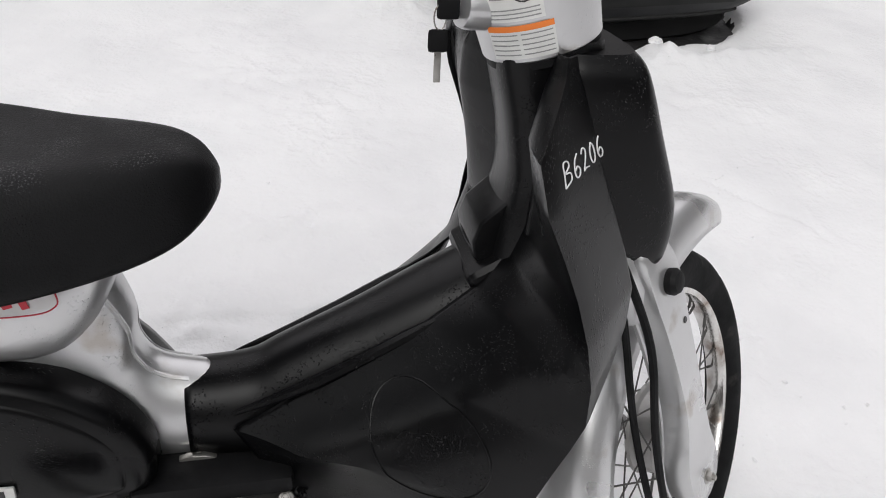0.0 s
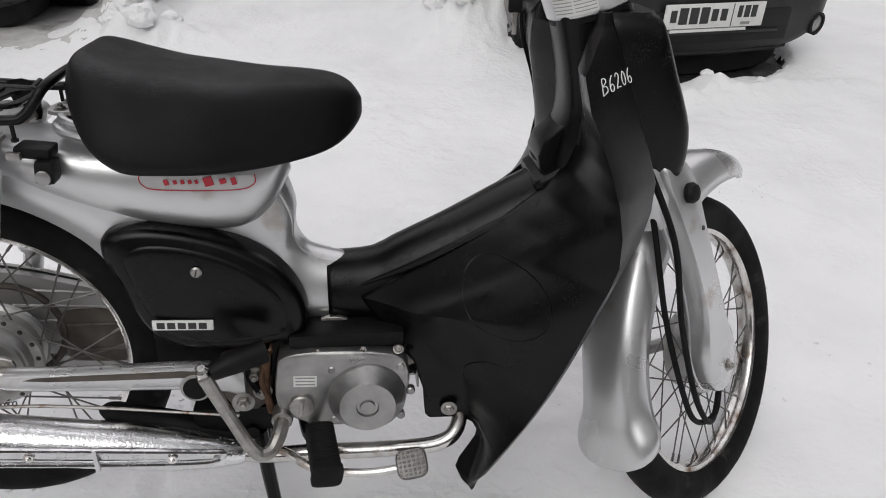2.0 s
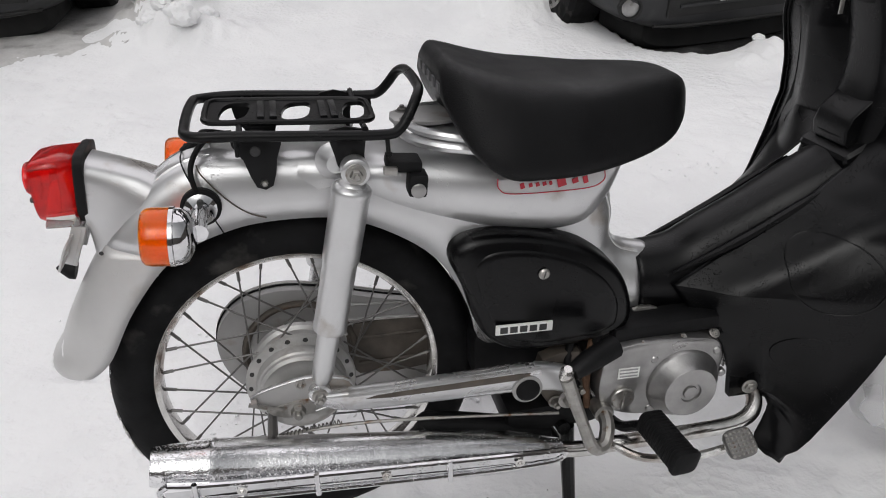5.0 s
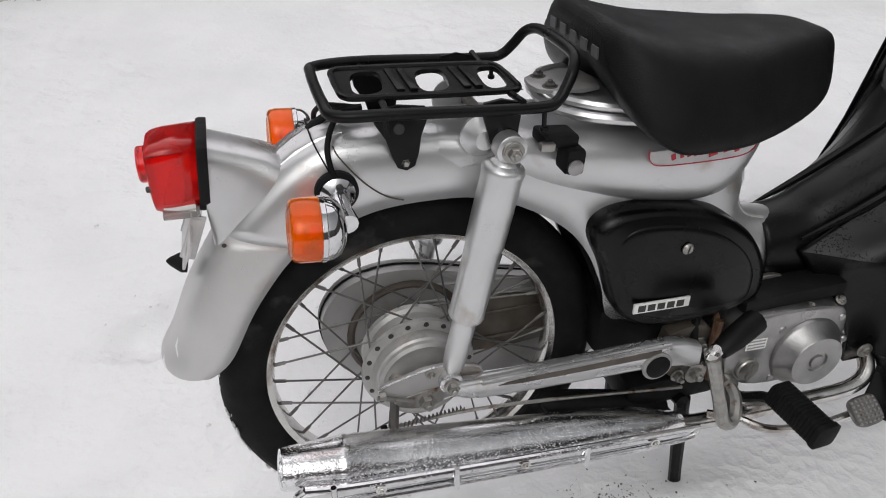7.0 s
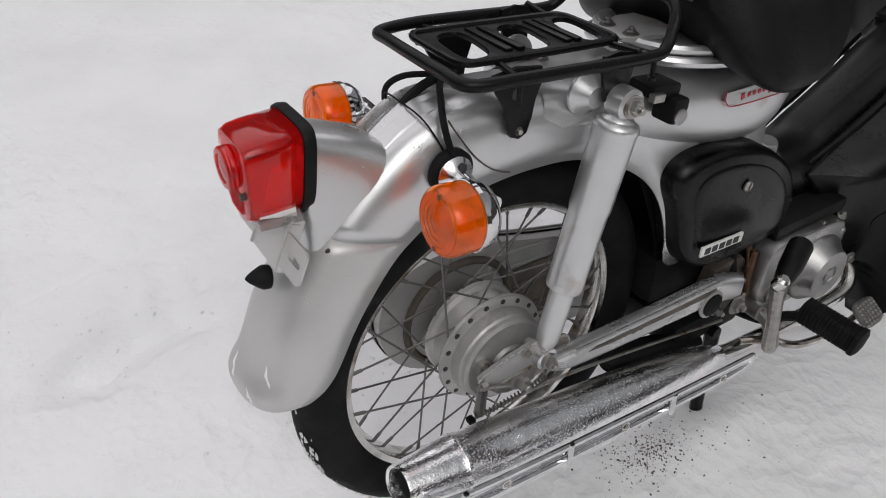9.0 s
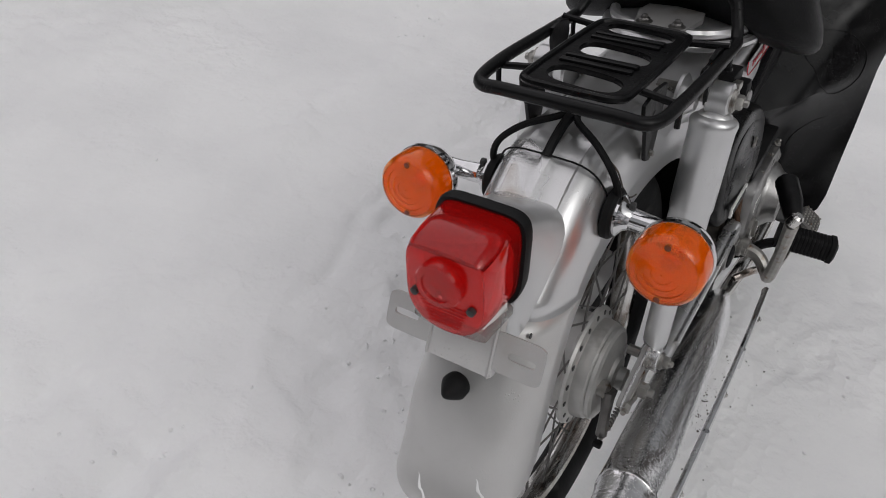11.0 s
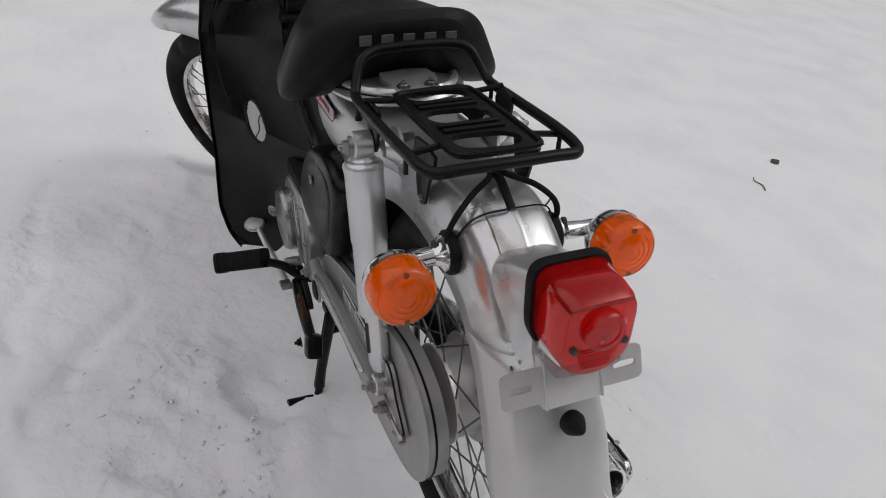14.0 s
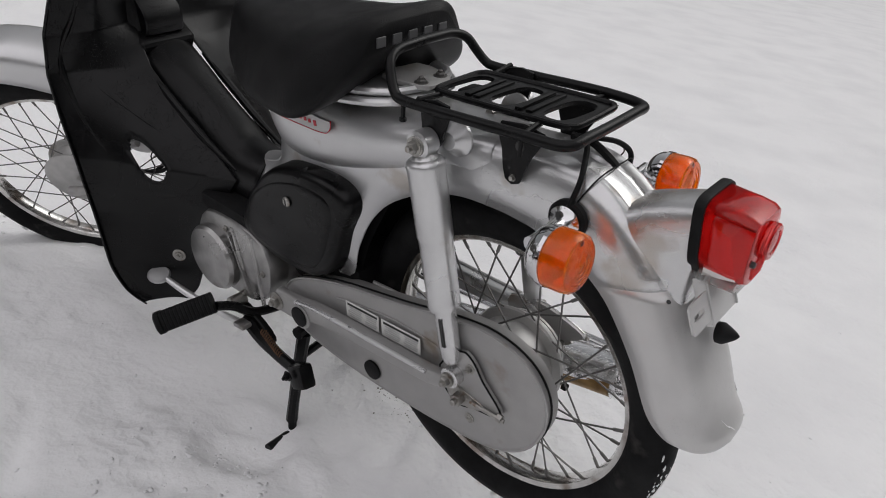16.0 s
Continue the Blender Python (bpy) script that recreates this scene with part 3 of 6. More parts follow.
    hinge.data.transform(Matrix(((0, 0, 1, 0), (1, 0, 0, 0), (0, 1, 0, 0.722), (0, 0, 0, 1))))
    for y in (-0.020, 0.020):
        part("hinge_bolt", bolt_mesh((0.190, y, 0.727), (0, 0, 1), 0.007, 0.006), SPOKE_STEEL, hinge)
    # seat rim and tank edge behind the seat
    for z, grow, mat in ((0.690, 0.0, SILVER), (0.702, -0.008, SILVER)):
        ring = [(0.36 + (0.178 + grow) * spow(math.cos(a), 0.7), (0.098 + grow) * spow(math.sin(a), 0.7), z - 0.10 * (0.19 * spow(math.cos(a), 0.7))) for a in (2 * math.pi * i / 40 for i in range(40))]
        part("seat_rim", tube(ring, 0.0065, 8, 1, True), mat, frame_ob)
    # stickers with red script drawn as strokes
    for s in (-1, 1):
        st = part("sticker", loft([[(0.300, s * 0.0895, 0.652), (0.455, s * 0.0875, 0.648)], [(0.302, s * 0.0905, 0.640), (0.454, s * 0.0885, 0.636)], [(0.325, s * 0.0905, 0.631), (0.425, s * 0.0895, 0.628)]], closed=False, caps=False), WHITE_FILM, frame_ob, "clear sticker with red border and script")
        part("border", tube([(0.300, s * 0.0905, 0.655), (0.302, s * 0.0912, 0.640), (0.325, s * 0.0912, 0.6305), (0.425, s * 0.0902, 0.6275), (0.454, s * 0.0892, 0.6355), (0.456, s * 0.0882, 0.65)], 0.0008, 6), RED_INK, st)
        for x, w, h in ((0.335, 0.007, 0.010), (0.347, 0.006, 0.007), (0.357, 0.006, 0.007), (0.367, 0.006, 0.007), (0.376, 0.005, 0.007), (0.392, 0.014, 0.016), (0.412, 0.010, 0.009), (0.427, 0.008, 0.013)):
            part("stroke", box((x, s * 0.0905, 0.641), (w * 0.9, 0.001, h * 0.85), 0.0003, (0, 14 * s, 0), 1), RED_INK, st)
    return frame_ob


frame_ob = build_frame()
part("joint_band", tube(arch((-0.070, 0.607), (-0.112, 0.7055), 0.0612, 22, 0.45, 0.6), 0.0010, 6, 1), BLACK_MATT, frame_ob)
part("wire_clip", tube([(-0.045, 0.0, 0.722), (-0.075, 0.0, 0.722), (-0.098, 0.001, 0.712), (-0.112, 0.001, 0.703)], 0.0052, 8), BLACK_MATT, frame_ob, "black cable sleeve under the rack")

def build_seat():
    rows = blend_rows([(0.227, 0.103, 0.760, 0.805), (0.239, 0.135, 0.726, 0.816), (0.261, 0.167, 0.688, 0.811), (0.298, 0.184, 0.661, 0.799), (0.348, 0.179, 0.655, 0.787), (0.403, 0.166, 0.652, 0.780), (0.463, 0.138, 0.652, 0.774),
                       (0.523, 0.106, 0.658, 0.772), (0.565, 0.078, 0.669, 0.768), (0.591, 0.050, 0.686, 0.758), (0.605, 0.026, 0.703, 0.743), (0.610, 0.011, 0.714, 0.734)], 4)
    rings = []
    for x, w, lo, hi in rows:
        ring = []
        for i in range(40):
            a = 2 * math.pi * i / 40
            v = spow(math.sin(a), 0.485)
            z = lo + (hi - lo) * (v + 1) / 2
            wid = w * (1.0 - 0.32 * (v + 1) / 2)
            y = wid * spow(math.cos(a), 0.40)
            if v < -0.2:
                z += 0.26 * w * (1 - min(1, abs(y) / w)) * min(1, (-v - 0.2) / 0.5)
            ring.append((x, y, z))
        rings.append(ring)
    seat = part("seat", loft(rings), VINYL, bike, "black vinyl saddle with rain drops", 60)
    # maker's mark on the rear face as plain bars
    for i in range(5):
        y = 0.062 - 0.031 * i
        part("mark", box((0.2265, y, 0.783 - 0.0008 * i), (0.003, 0.017, 0.014), 0.0006, (0, 0, 0), 1), SEAT_PRINT, seat)
    return seat


build_seat()


def build_rack():
    z = 0.750
    half = [(-0.087, 0.088, z), (-0.03, 0.097, z - 0.002), (0.08, 0.098, z - 0.011), (0.150, 0.097, z - 0.016), (0.168, 0.094, z - 0.012), (0.181, 0.088, z + 0.002), (0.193, 0.078, z + 0.020), (0.201, 0.058, z + 0.028), (0.203, 0.025, z + 0.030)]
    loop = [(-0.096, -0.05, z + 0.003), (-0.096, 0.05, z + 0.003)] + half + [(x, -y, h) for x, y, h in reversed(half)]
    rack = part("luggage_rack", tube(loop, 0.0068, 12, 6, True), BLACK_PAINT, bike, "black tubular steel luggage rack behind the seat")
    rim = [(-0.070, -0.052, 0), (-0.074, -0.02, 0), (-0.074, 0.02, 0), (-0.070, 0.052, 0), (-0.04, 0.060, 0), (0.11, 0.060, 0), (0.138, 0.050, 0), (0.142, 0.02, 0), (0.142, -0.02, 0), (0.138, -0.050, 0), (0.11, -0.060, 0), (-0.04, -0.060, 0)]
    tilt = lambda x: z - 0.002 - 0.07 * (x - 0.03)
    part("plate_rim", tube([(x, 0.9 * y, tilt(x)) for x, y, _ in rim], 0.004, 8, 5, True), BLACK_PAINT, rack)
    # pressed plate with three rounded openings and ribs between them
    for x0, x1, cx, a in ((-0.073, 0.000, -0.037, 0.019), (0.000, 0.084, 0.043, 0.019), (0.084, 0.142, 0.120, 0.015)):
        rings = []
        for dz, grow in ((0.0, 0.0), (-0.002, -0.0008), (-0.006, 0.0)):
            rings.append([(cx + (a + grow) * spow(math.cos(t), 0.75) + 0.004 * spow(math.sin(t), 0.6), (0.040 + grow) * spow(math.sin(t), 0.6), tilt(cx) + dz) for t in (2 * math.pi * i / 40 for i in range(40))])
        edge = []
        for i in range(40):
            t = 2 * math.pi * i / 40
            u, v = math.cos(t), math.sin(t)
            k = 1 / max(abs(u), abs(v))
            x = min(max((x0 + x1) / 2 + u * k * (x1 - x0) / 2, x0), x1)
            edge.append((x, v * k * 0.053, tilt(x)))
        part("pressed_plate", loft([edge] + rings, True, False), BLACK_PAINT, rack)
    for x in (-0.003, 0.013, 0.078, 0.092):
        part("rib", box((x, 0.002, tilt(x) + 0.001), (0.010, 0.078, 0.005), 0.0022, (0, 4, 0)), BLACK_PAINT, rack)
    for s in (-1, 1):
        for x in (-0.03, 0.125):
            part("stay", tube([(x, s * 0.053, tilt(x) - 0.003), (x, s * 0.097, z - 0.007)], 0.004, 8, 1), BLACK_PAINT, rack)
        b = hull_plate([(-0.045, 0.742), (0.018, 0.740), (0.012, 0.705), (0.003, 0.668), (-0.018, 0.668), (-0.030, 0.705)], s * 0.063, s * 0.067, 0.001, 2)
        part("rear_bracket", b, BLACK_PAINT, rack)
        part("bracket_hole", lathe([(0.007, 0), (0.006, 0.0012)], (-0.014, s * 0.067, 0.717), (0, s, 0), 16), INK, rack)
        part("front_bracket", hull_plate([(0.080, 0.745), (0.122, 0.742), (0.122, 0.71), (0.118, 0.685), (0.092, 0.687), (0.084, 0.71)], s * 0.088, s * 0.0925, 0.001, 2), BLACK_PAINT, rack)
        part("hook", tube([(0.152, s * 0.095, 0.738), (0.1525, s * 0.095, 0.709)], 0.003, 8, 1), BLACK_PAINT, rack)
        part("hook_ball", lathe([(0.001, -0.004), (0.005, -0.002), (0.005, 0.002), (0.001, 0.004)], (0.1525, s * 0.095, 0.707), (0, 0, 1), 10), BLACK_PAINT, rack)
    for s in (-1, 1):
        part("hook", tube([(-0.034, s * 0.096, 0.748), (-0.034, s * 0.096, 0.722)], 0.003, 8, 1), BLACK_PAINT, rack)
    return rack


build_rack()


def build_shock(s):
    w = 0.102 if s < 0 else 0.105
    top, low = Vector((0.107, s * w, 0.692)), Vector((0.030, s * (w - 0.002), 0.356 if s < 0 else 0.346))
    ax = (low - top).normalized()
    body = part("shock_absorber", lathe([(0.008, 0.010), (0.018, 0.017), (0.019, 0.019), (0.0235, 0.021), (0.0262, 0.024), (0.0270, 0.028), (0.0262, 0.032), (0.0256, 0.036), (0.0252, 0.128), (0.0246, 0.131), (0.0236, 0.134), (0.0234, 0.226), (0.0240, 0.229), (0.0240, 0.236), (0.0228, 0.239), (0.0160, 0.240), (0.0158, 0.300), (0.0150, 0.318), (0.011, 0.330)], top, ax, 32), SILVER, bike,
                "silver rear shock absorber in a closed tube")
    for p, r in ((top, 0.0185), (low, 0.0165)):
        part("eye", lathe([(r * 0.8, -0.013), (r, -0.011), (r, 0.011), (r * 0.8, 0.013)], p, (0, 1, 0), 24), SILVER, body)
        part("cushion", lathe([(r * 0.72, 0.0), (r * 0.72, 0.004)], p + Vector((0, s * 0.0125, 0)), (0, s, 0), 20), STEEL, body)
        part("nut", bolt_mesh(p + Vector((0, s * 0.016, 0)), (0, s, 0), 0.0085, 0.009, 1.3), STEEL, body)
    part("stud", tube([top - Vector((0, s * 0.07, 0)), top], 0.008, 10, 1), STEEL, body)
    part("stud", tube([low - Vector((0, s * 0.03, 0)), low], 0.007, 10, 1), STEEL, body)


    for k in range(2 if s > 0 else 0):
        # slotted fork end of the lower tube
        part("slot", box(top + ax * (0.262 + 0.022 * k) + Vector((-0.004, s * 0.0152, 0)), (0.005, 0.003, 0.022), 0.001, (0, math.degrees(math.atan2(ax.x, ax.z)), 0), 1), INK, body)


for s in (-1, 1):
    build_shock(s)


def build_indicator(s):
    c = Vector((-0.121, s * 0.136, 0.643))
    ax = (-1, 0, 0.10)
    housing = part("indicator", lathe([(0.008, -0.028), (0.020, -0.025), (0.030, -0.019), (0.0345, -0.011), (0.0355, -0.004), (0.0368, -0.003), (0.0368, 0.002), (0.0345, 0.003)], c, ax, 40), CHROME, bike, "round chrome turn indicator with amber lens")
    lens = part("lens", lathe([(0.0358, 0.000), (0.0358, 0.024), (0.0345, 0.031), (0.031, 0.0345), (0.024, 0.0355), (0.0235, 0.0345), (0.017, 0.0360), (0.0165, 0.0350), (0.010, 0.0364), (0.0095, 0.0354), (0.001, 0.0366),
                                (0.001, 0.0335), (0.030, 0.0315), (0.0325, 0.028), (0.0336, 0.021), (0.0338, 0.000), (0.0358, 0.000)], c, ax, 40, caps=False), AMBER, housing, "amber ribbed plastic lens")
    lens.visible_shadow = False
    part("reflector", lathe([(0.0334, 0.002), (0.031, -0.005), (0.022, -0.012), (0.010, -0.016), (0.001, -0.017)], c, ax, 36, caps=False), ALLOY, housing, "dull metal reflector behind the lens")
    part("bulb", lathe([(0.006, -0.014), (0.006, 0.002), (0.009, 0.008), (0.009, 0.014), (0.006, 0.019), (0.001, 0.021)], c, ax, 20), AMBER, housing)
    up = Vector((0.1, 0, 1)).normalized()
    for d in (-1, 1):
        part("lens_screw", lathe([(0.0032, 0.032), (0.0032, 0.0350), (0.002, 0.0355)], c + up * 0.0275 * d, ax, 10), DARK_AMBER, housing)
    p = Vector((-0.092, s * 0.064, 0.648))
    part("rubber_pad", lathe([(0.026, -0.004), (0.026, 0.003), (0.023, 0.006)], p, (0, s, 0), 28), BLACK_MATT, housing)
    part("base", lathe([(0.021, 0.004), (0.021, 0.009), (0.014, 0.014), (0.010, 0.022)], p, (0, s, 0), 28), CHROME, housing)
    part("stalk", tube([p + Vector((0.0, s * 0.012, 0)), p + Vector((0.0, s * 0.045, -0.002)), c + Vector((0.03, 0, 0))], [0.012, 0.010, 0.012], 12), CHROME, housing)
    part("screw", lathe([(0.0045, 0), (0.0045, 0.004), (0.003, 0.005)], p + Vector((0.002, s * 0.016, 0.013)), (0, s, 0), 8), INK, housing)
    part("cable", tube([(-0.050, s * 0.003, 0.722), (-0.072, s * 0.012, 0.724), (-0.088, s * 0.038, 0.716), (-0.097, s * 0.058, 0.700), (-0.096, s * 0.067, 0.680), (-0.090, s * 0.067, 0.660)], 0.0036, 8), BLACK_MATT, housing)


for s in (-1, 1):
    build_indicator(s)


def d_ring(x, w, lo, hi, lean=0.0, n=36):
    """A ring with a square head and a round foot, standing across x."""
    out = []
    for i in range(n):
        a = 2 * math.pi * i / n
        u, v = math.cos(a), math.sin(a)
        e = 0.32 if v > 0 else 0.85
        mid = lo + (hi - lo) * 0.45
        z = mid + (hi - mid) * spow(v, e) if v > 0 else mid + (mid - lo) * spow(v, e)
        out.append((x + lean * (z - lo), w * spow(u, 0.35 if v > 0 else 0.9), z))
    return out


def slotted_tab(centre, shift, tilt):
    """A sheet tab 52 by 38 mm with rounded corners and a 26 by 7 mm slot cut through it."""
    bm = bmesh.new()
    count, rings = 40, []
    for x in (-0.00125, 0.00125):
        for half_w, half_h, power, dy in ((0.026, 0.019, 7.0, 0.0), (0.013, 0.0036, 4.0, shift)):
            ring = []
            for k in range(count):
                a = 2 * math.pi * (k + 0.5) / count
                c, n = math.cos(a), math.sin(a)
                r = (abs(c) ** power + abs(n) ** power) ** (-1 / power)
                ring.append(bm.verts.new((x, dy + half_w * r * c, half_h * r * n)))
            rings.append(ring)
    for a, b in ((0, 1), (1, 3), (3, 2), (2, 0)):
        for k in range(count):
            j = (k + 1) % count
            bm.faces.new((rings[a][k], rings[a][j], rings[b][j], rings[b][k]))
    bmesh.ops.recalc_face_normals(bm, faces=bm.faces[:])
    bm.transform(pose(*centre, *tilt))
    return bm


def build_tail():
    # bracket
    def ring(top, low, w):
        return [(top[0] + (low[0] - top[0]) * (1 - spow(math.sin(a), 0.5)) / 2, w * spow(math.cos(a), 0.45), top[1] + (low[1] - top[1]) * (1 - spow(math.sin(a), 0.5)) / 2) for a in (2 * math.pi * i / 32 for i in range(32))]
    tail = part("tail_light", loft([ring((-0.142, 0.676), (-0.246, 0.528), 0.048), ring((-0.147, 0.678), (-0.250, 0.531), 0.048), ring((-0.165, 0.688), (-0.243, 0.572), 0.041), ring((-0.195, 0.700), (-0.243, 0.598), 0.039), ring((-0.229, 0.712), (-0.243, 0.626), 0.040)]), SILVER, bike, "red tail light on a silver bracket")
    part("seam_flange", tube([(x - 0.001, y * 1.05, z) for x, y, z in ring((-0.140, 0.674), (-0.245, 0.527), 0.048)], 0.0026, 6, 1, True), SILVER, tail)
    part("joint_gap", tube([(x + 0.003, y * 1.10, z - 0.001) for x, y, z in ring((-0.140, 0.674), (-0.245, 0.527), 0.048)], 0.0011, 6, 1, True), GRIME, tail)
    part("gasket", loft([d_ring(-0.238, 0.0445, 0.624, 0.723, 0.12), d_ring(-0.246, 0.0455, 0.623, 0.724, 0.12), d_ring(-0.250, 0.0445, 0.624, 0.723, 0.12)]), BLACK_MATT, tail, "black rubber gasket")
    lens = part("lens", loft([d_ring(-0.248, 0.0410, 0.626, 0.721, 0.10), d_ring(-0.280, 0.0395, 0.626, 0.720, 0.05), d_ring(-0.292, 0.0384, 0.627, 0.718, 0.03), d_ring(-0.2975, 0.037, 0.630, 0.714, 0.02), d_ring(-0.2985, 0.0345, 0.634, 0.710, 0.02), d_ring(-0.2990, 0.016, 0.655, 0.695, 0.02), d_ring(-0.2990, 0.002, 0.671, 0.675, 0.02)], True, False), RED_LENS, tail, "red ribbed plastic lens")
    thick(lens, 0.0024, -1.0)
    lens.visible_shadow = False
    part("bullseye", lathe([(0.0215, 0.0005), (0.0215, 0.007), (0.0200, 0.0090), (0.0145, 0.0095), (0.0140, 0.0080), (0.004, 0.009), (0.001, 0.009)], (-0.2990, 0, 0.686), (-1, 0, 0.02), 36, caps=False), RED_LENS, tail)
    part("back_plate", loft([d_ring(-0.2485, 0.0380, 0.630, 0.716, 0.10), d_ring(-0.2510, 0.0375, 0.631, 0.715, 0.10)]), BLACK_MATT, tail, "dark plate behind the lens")
    # black strip added inside the lens to darken its upper part
    part("added_top_shade", box((-0.273, 0, 0.7085), (0.042, 0.070, 0.0024), 0.0008, (0, -3, 0), 1), BLACK_MATT, tail)
    part("reflector", loft([[(-0.253, w, 0.634), (-0.253, w, 0.697), (-0.272, w * 0.96, 0.690), (-0.289, w * 0.92, 0.640)] for w in (-0.035, 0.035)]), WHITE, tail, "pale reflector inside the lens")
    for k in range(7):
        part("lens_rib", box((-0.2995, 0, 0.640 + 0.0038 * k), (0.0016, 0.030 + 0.003 * k, 0.0016), 0.0005, (0, 0, 0), 1), RED_LENS, tail)
    part("clear_window", loft([d_ring(-0.250, 0.039, 0.6225, 0.640, 0.08), d_ring(-0.291, 0.036, 0.6240, 0.636, 0.03)]), CLEAR, tail, "clear window below the lens")
    for y in (-0.027, 0.027):
        part("lens_screw", lathe([(0.0038, 0.0), (0.0038, 0.006), (0.002, 0.007)], (-0.296, y, 0.666), (-1, 0, 0), 10), INK, tail)
    # number plate bracket without a plate
    tilt = (0, 24, 0)
    chan = part("plate_bracket", box((-0.266, 0, 0.598), (0.012, 0.070, 0.056), 0.003, tilt), MUDGUARD, bike, "bare metal number plate bracket with slots")
    for s in (-1, 1):
        part("tab", slotted_tab((-0.270, s * 0.055, 0.600), s * 0.005, tilt), MUDGUARD, chan)
        part("flange", box((-0.264, s * 0.032, 0.599), (0.018, 0.003, 0.060), 0.001, tilt, 1), MUDGUARD, chan)
        part("hole", lathe([(0.003, 0), (0.0025, 0.001)], (-0.230, s * 0.0475, 0.590), (0, s, 0), 10), INK, chan)
    part("rubber_stop", lathe([(0.013, -0.004), (0.0135, 0.003), (0.011, 0.008), (0.005, 0.018), (0.001, 0.022)], (-0.284, 0, 0.548), (-0.9, 0, 0.25), 20), BLACK_MATT, bike, "black rubber stop on the mudguard")


build_tail()


def build_side_cover(s):
    dx, dz = (0.0, 0.0) if s < 0 else (0.022, -0.016)
    outline = [(0.230, 0.540), (0.243, 0.568), (0.284, 0.577), (0.345, 0.570), (0.418, 0.546), (0.478, 0.503), (0.508, 0.455), (0.516, 0.410), (0.500, 0.383), (0.440, 0.371), (0.365, 0.371), (0.307, 0.384), (0.272, 0.422), (0.250, 0.490)]
    outline = [(x + dx, z + dz) for x, z in outline]
    if s > 0:
        outline = [(x - 0.014 * ease((x - 0.45) / 0.05) * ease((z - 0.40) / 0.05), z) for x, z in outline]
    cover = part("side_cover", hull_plate(outline, s * 0.055, s * 0.106, 0.020, 4), BLACK_GLOSS, bike, "glossy black plastic side cover with rain drops", 50)
    inner = [(0.262, 0.530), (0.285, 0.553), (0.345, 0.550), (0.412, 0.526), (0.462, 0.488), (0.487, 0.448), (0.490, 0.412), (0.478, 0.395), (0.430, 0.386), (0.365, 0.386), (0.315, 0.400), (0.287, 0.434), (0.268, 0.490)]
    inner = [(x + dx, z + dz) for x, z in inner]
    part("panel", hull_plate(inner, s * 0.098, s * 0.108, 0.009, 4, 0.005), BLACK_GLOSS, cover, "", 50)
    scr = part("screw", lathe([(0.0085, 0), (0.0085, 0.002), (0.006, 0.004)], (0.364 + dx, s * 0.1125, 0.511 + dz), (0, s, 0), 20), STEEL, cover)
    part("slot", box((0.364 + dx, s * 0.1168, 0.511 + dz), (0.002, 0.001, 0.011), 0.0003, (0, 15, 0), 1), INK, scr)
    if s < 0:
        badge = part("badge", box((0.3355, -0.1155, 0.4255), (0.088, 0.004, 0.0165), 0.0015, (0, 2.5, 0)), WHITE, cover, "white maker's plate with black marks")
        for i in range(5):
            part("mark", box((0.304 + 0.0150 * i, -0.1178, 0.4268 - 0.0007 * i), (0.0115, 0.001, 0.0105), 0.0003, (0, 2.5, 0), 1), INK, badge)


for s in (-1, 1):
    build_side_cover(s)

# seat lock
lock = part("helmet_lock", box((0.172, -0.085, 0.690), (0.046, 0.040, 0.016), 0.005, (0, 6, 0)), BLACK_MATT, bike, "black helmet lock with a key slot")
part("lock_barrel", box((0.187, -0.100, 0.666), (0.025, 0.034, 0.032), 0.006, (0, 6, 0)), BLACK_MATT, lock)
part("key_slot", lathe([(0.010, 0), (0.010, 0.002), (0.008, 0.003)], (0.186, -0.117, 0.661), (0, -1, 0), 20), ALLOY, lock)
part("lock_loop", box((0.152, -0.108, 0.689), (0.018, 0.010, 0.010), 0.002, (0, 6, 0)), STEEL, lock)


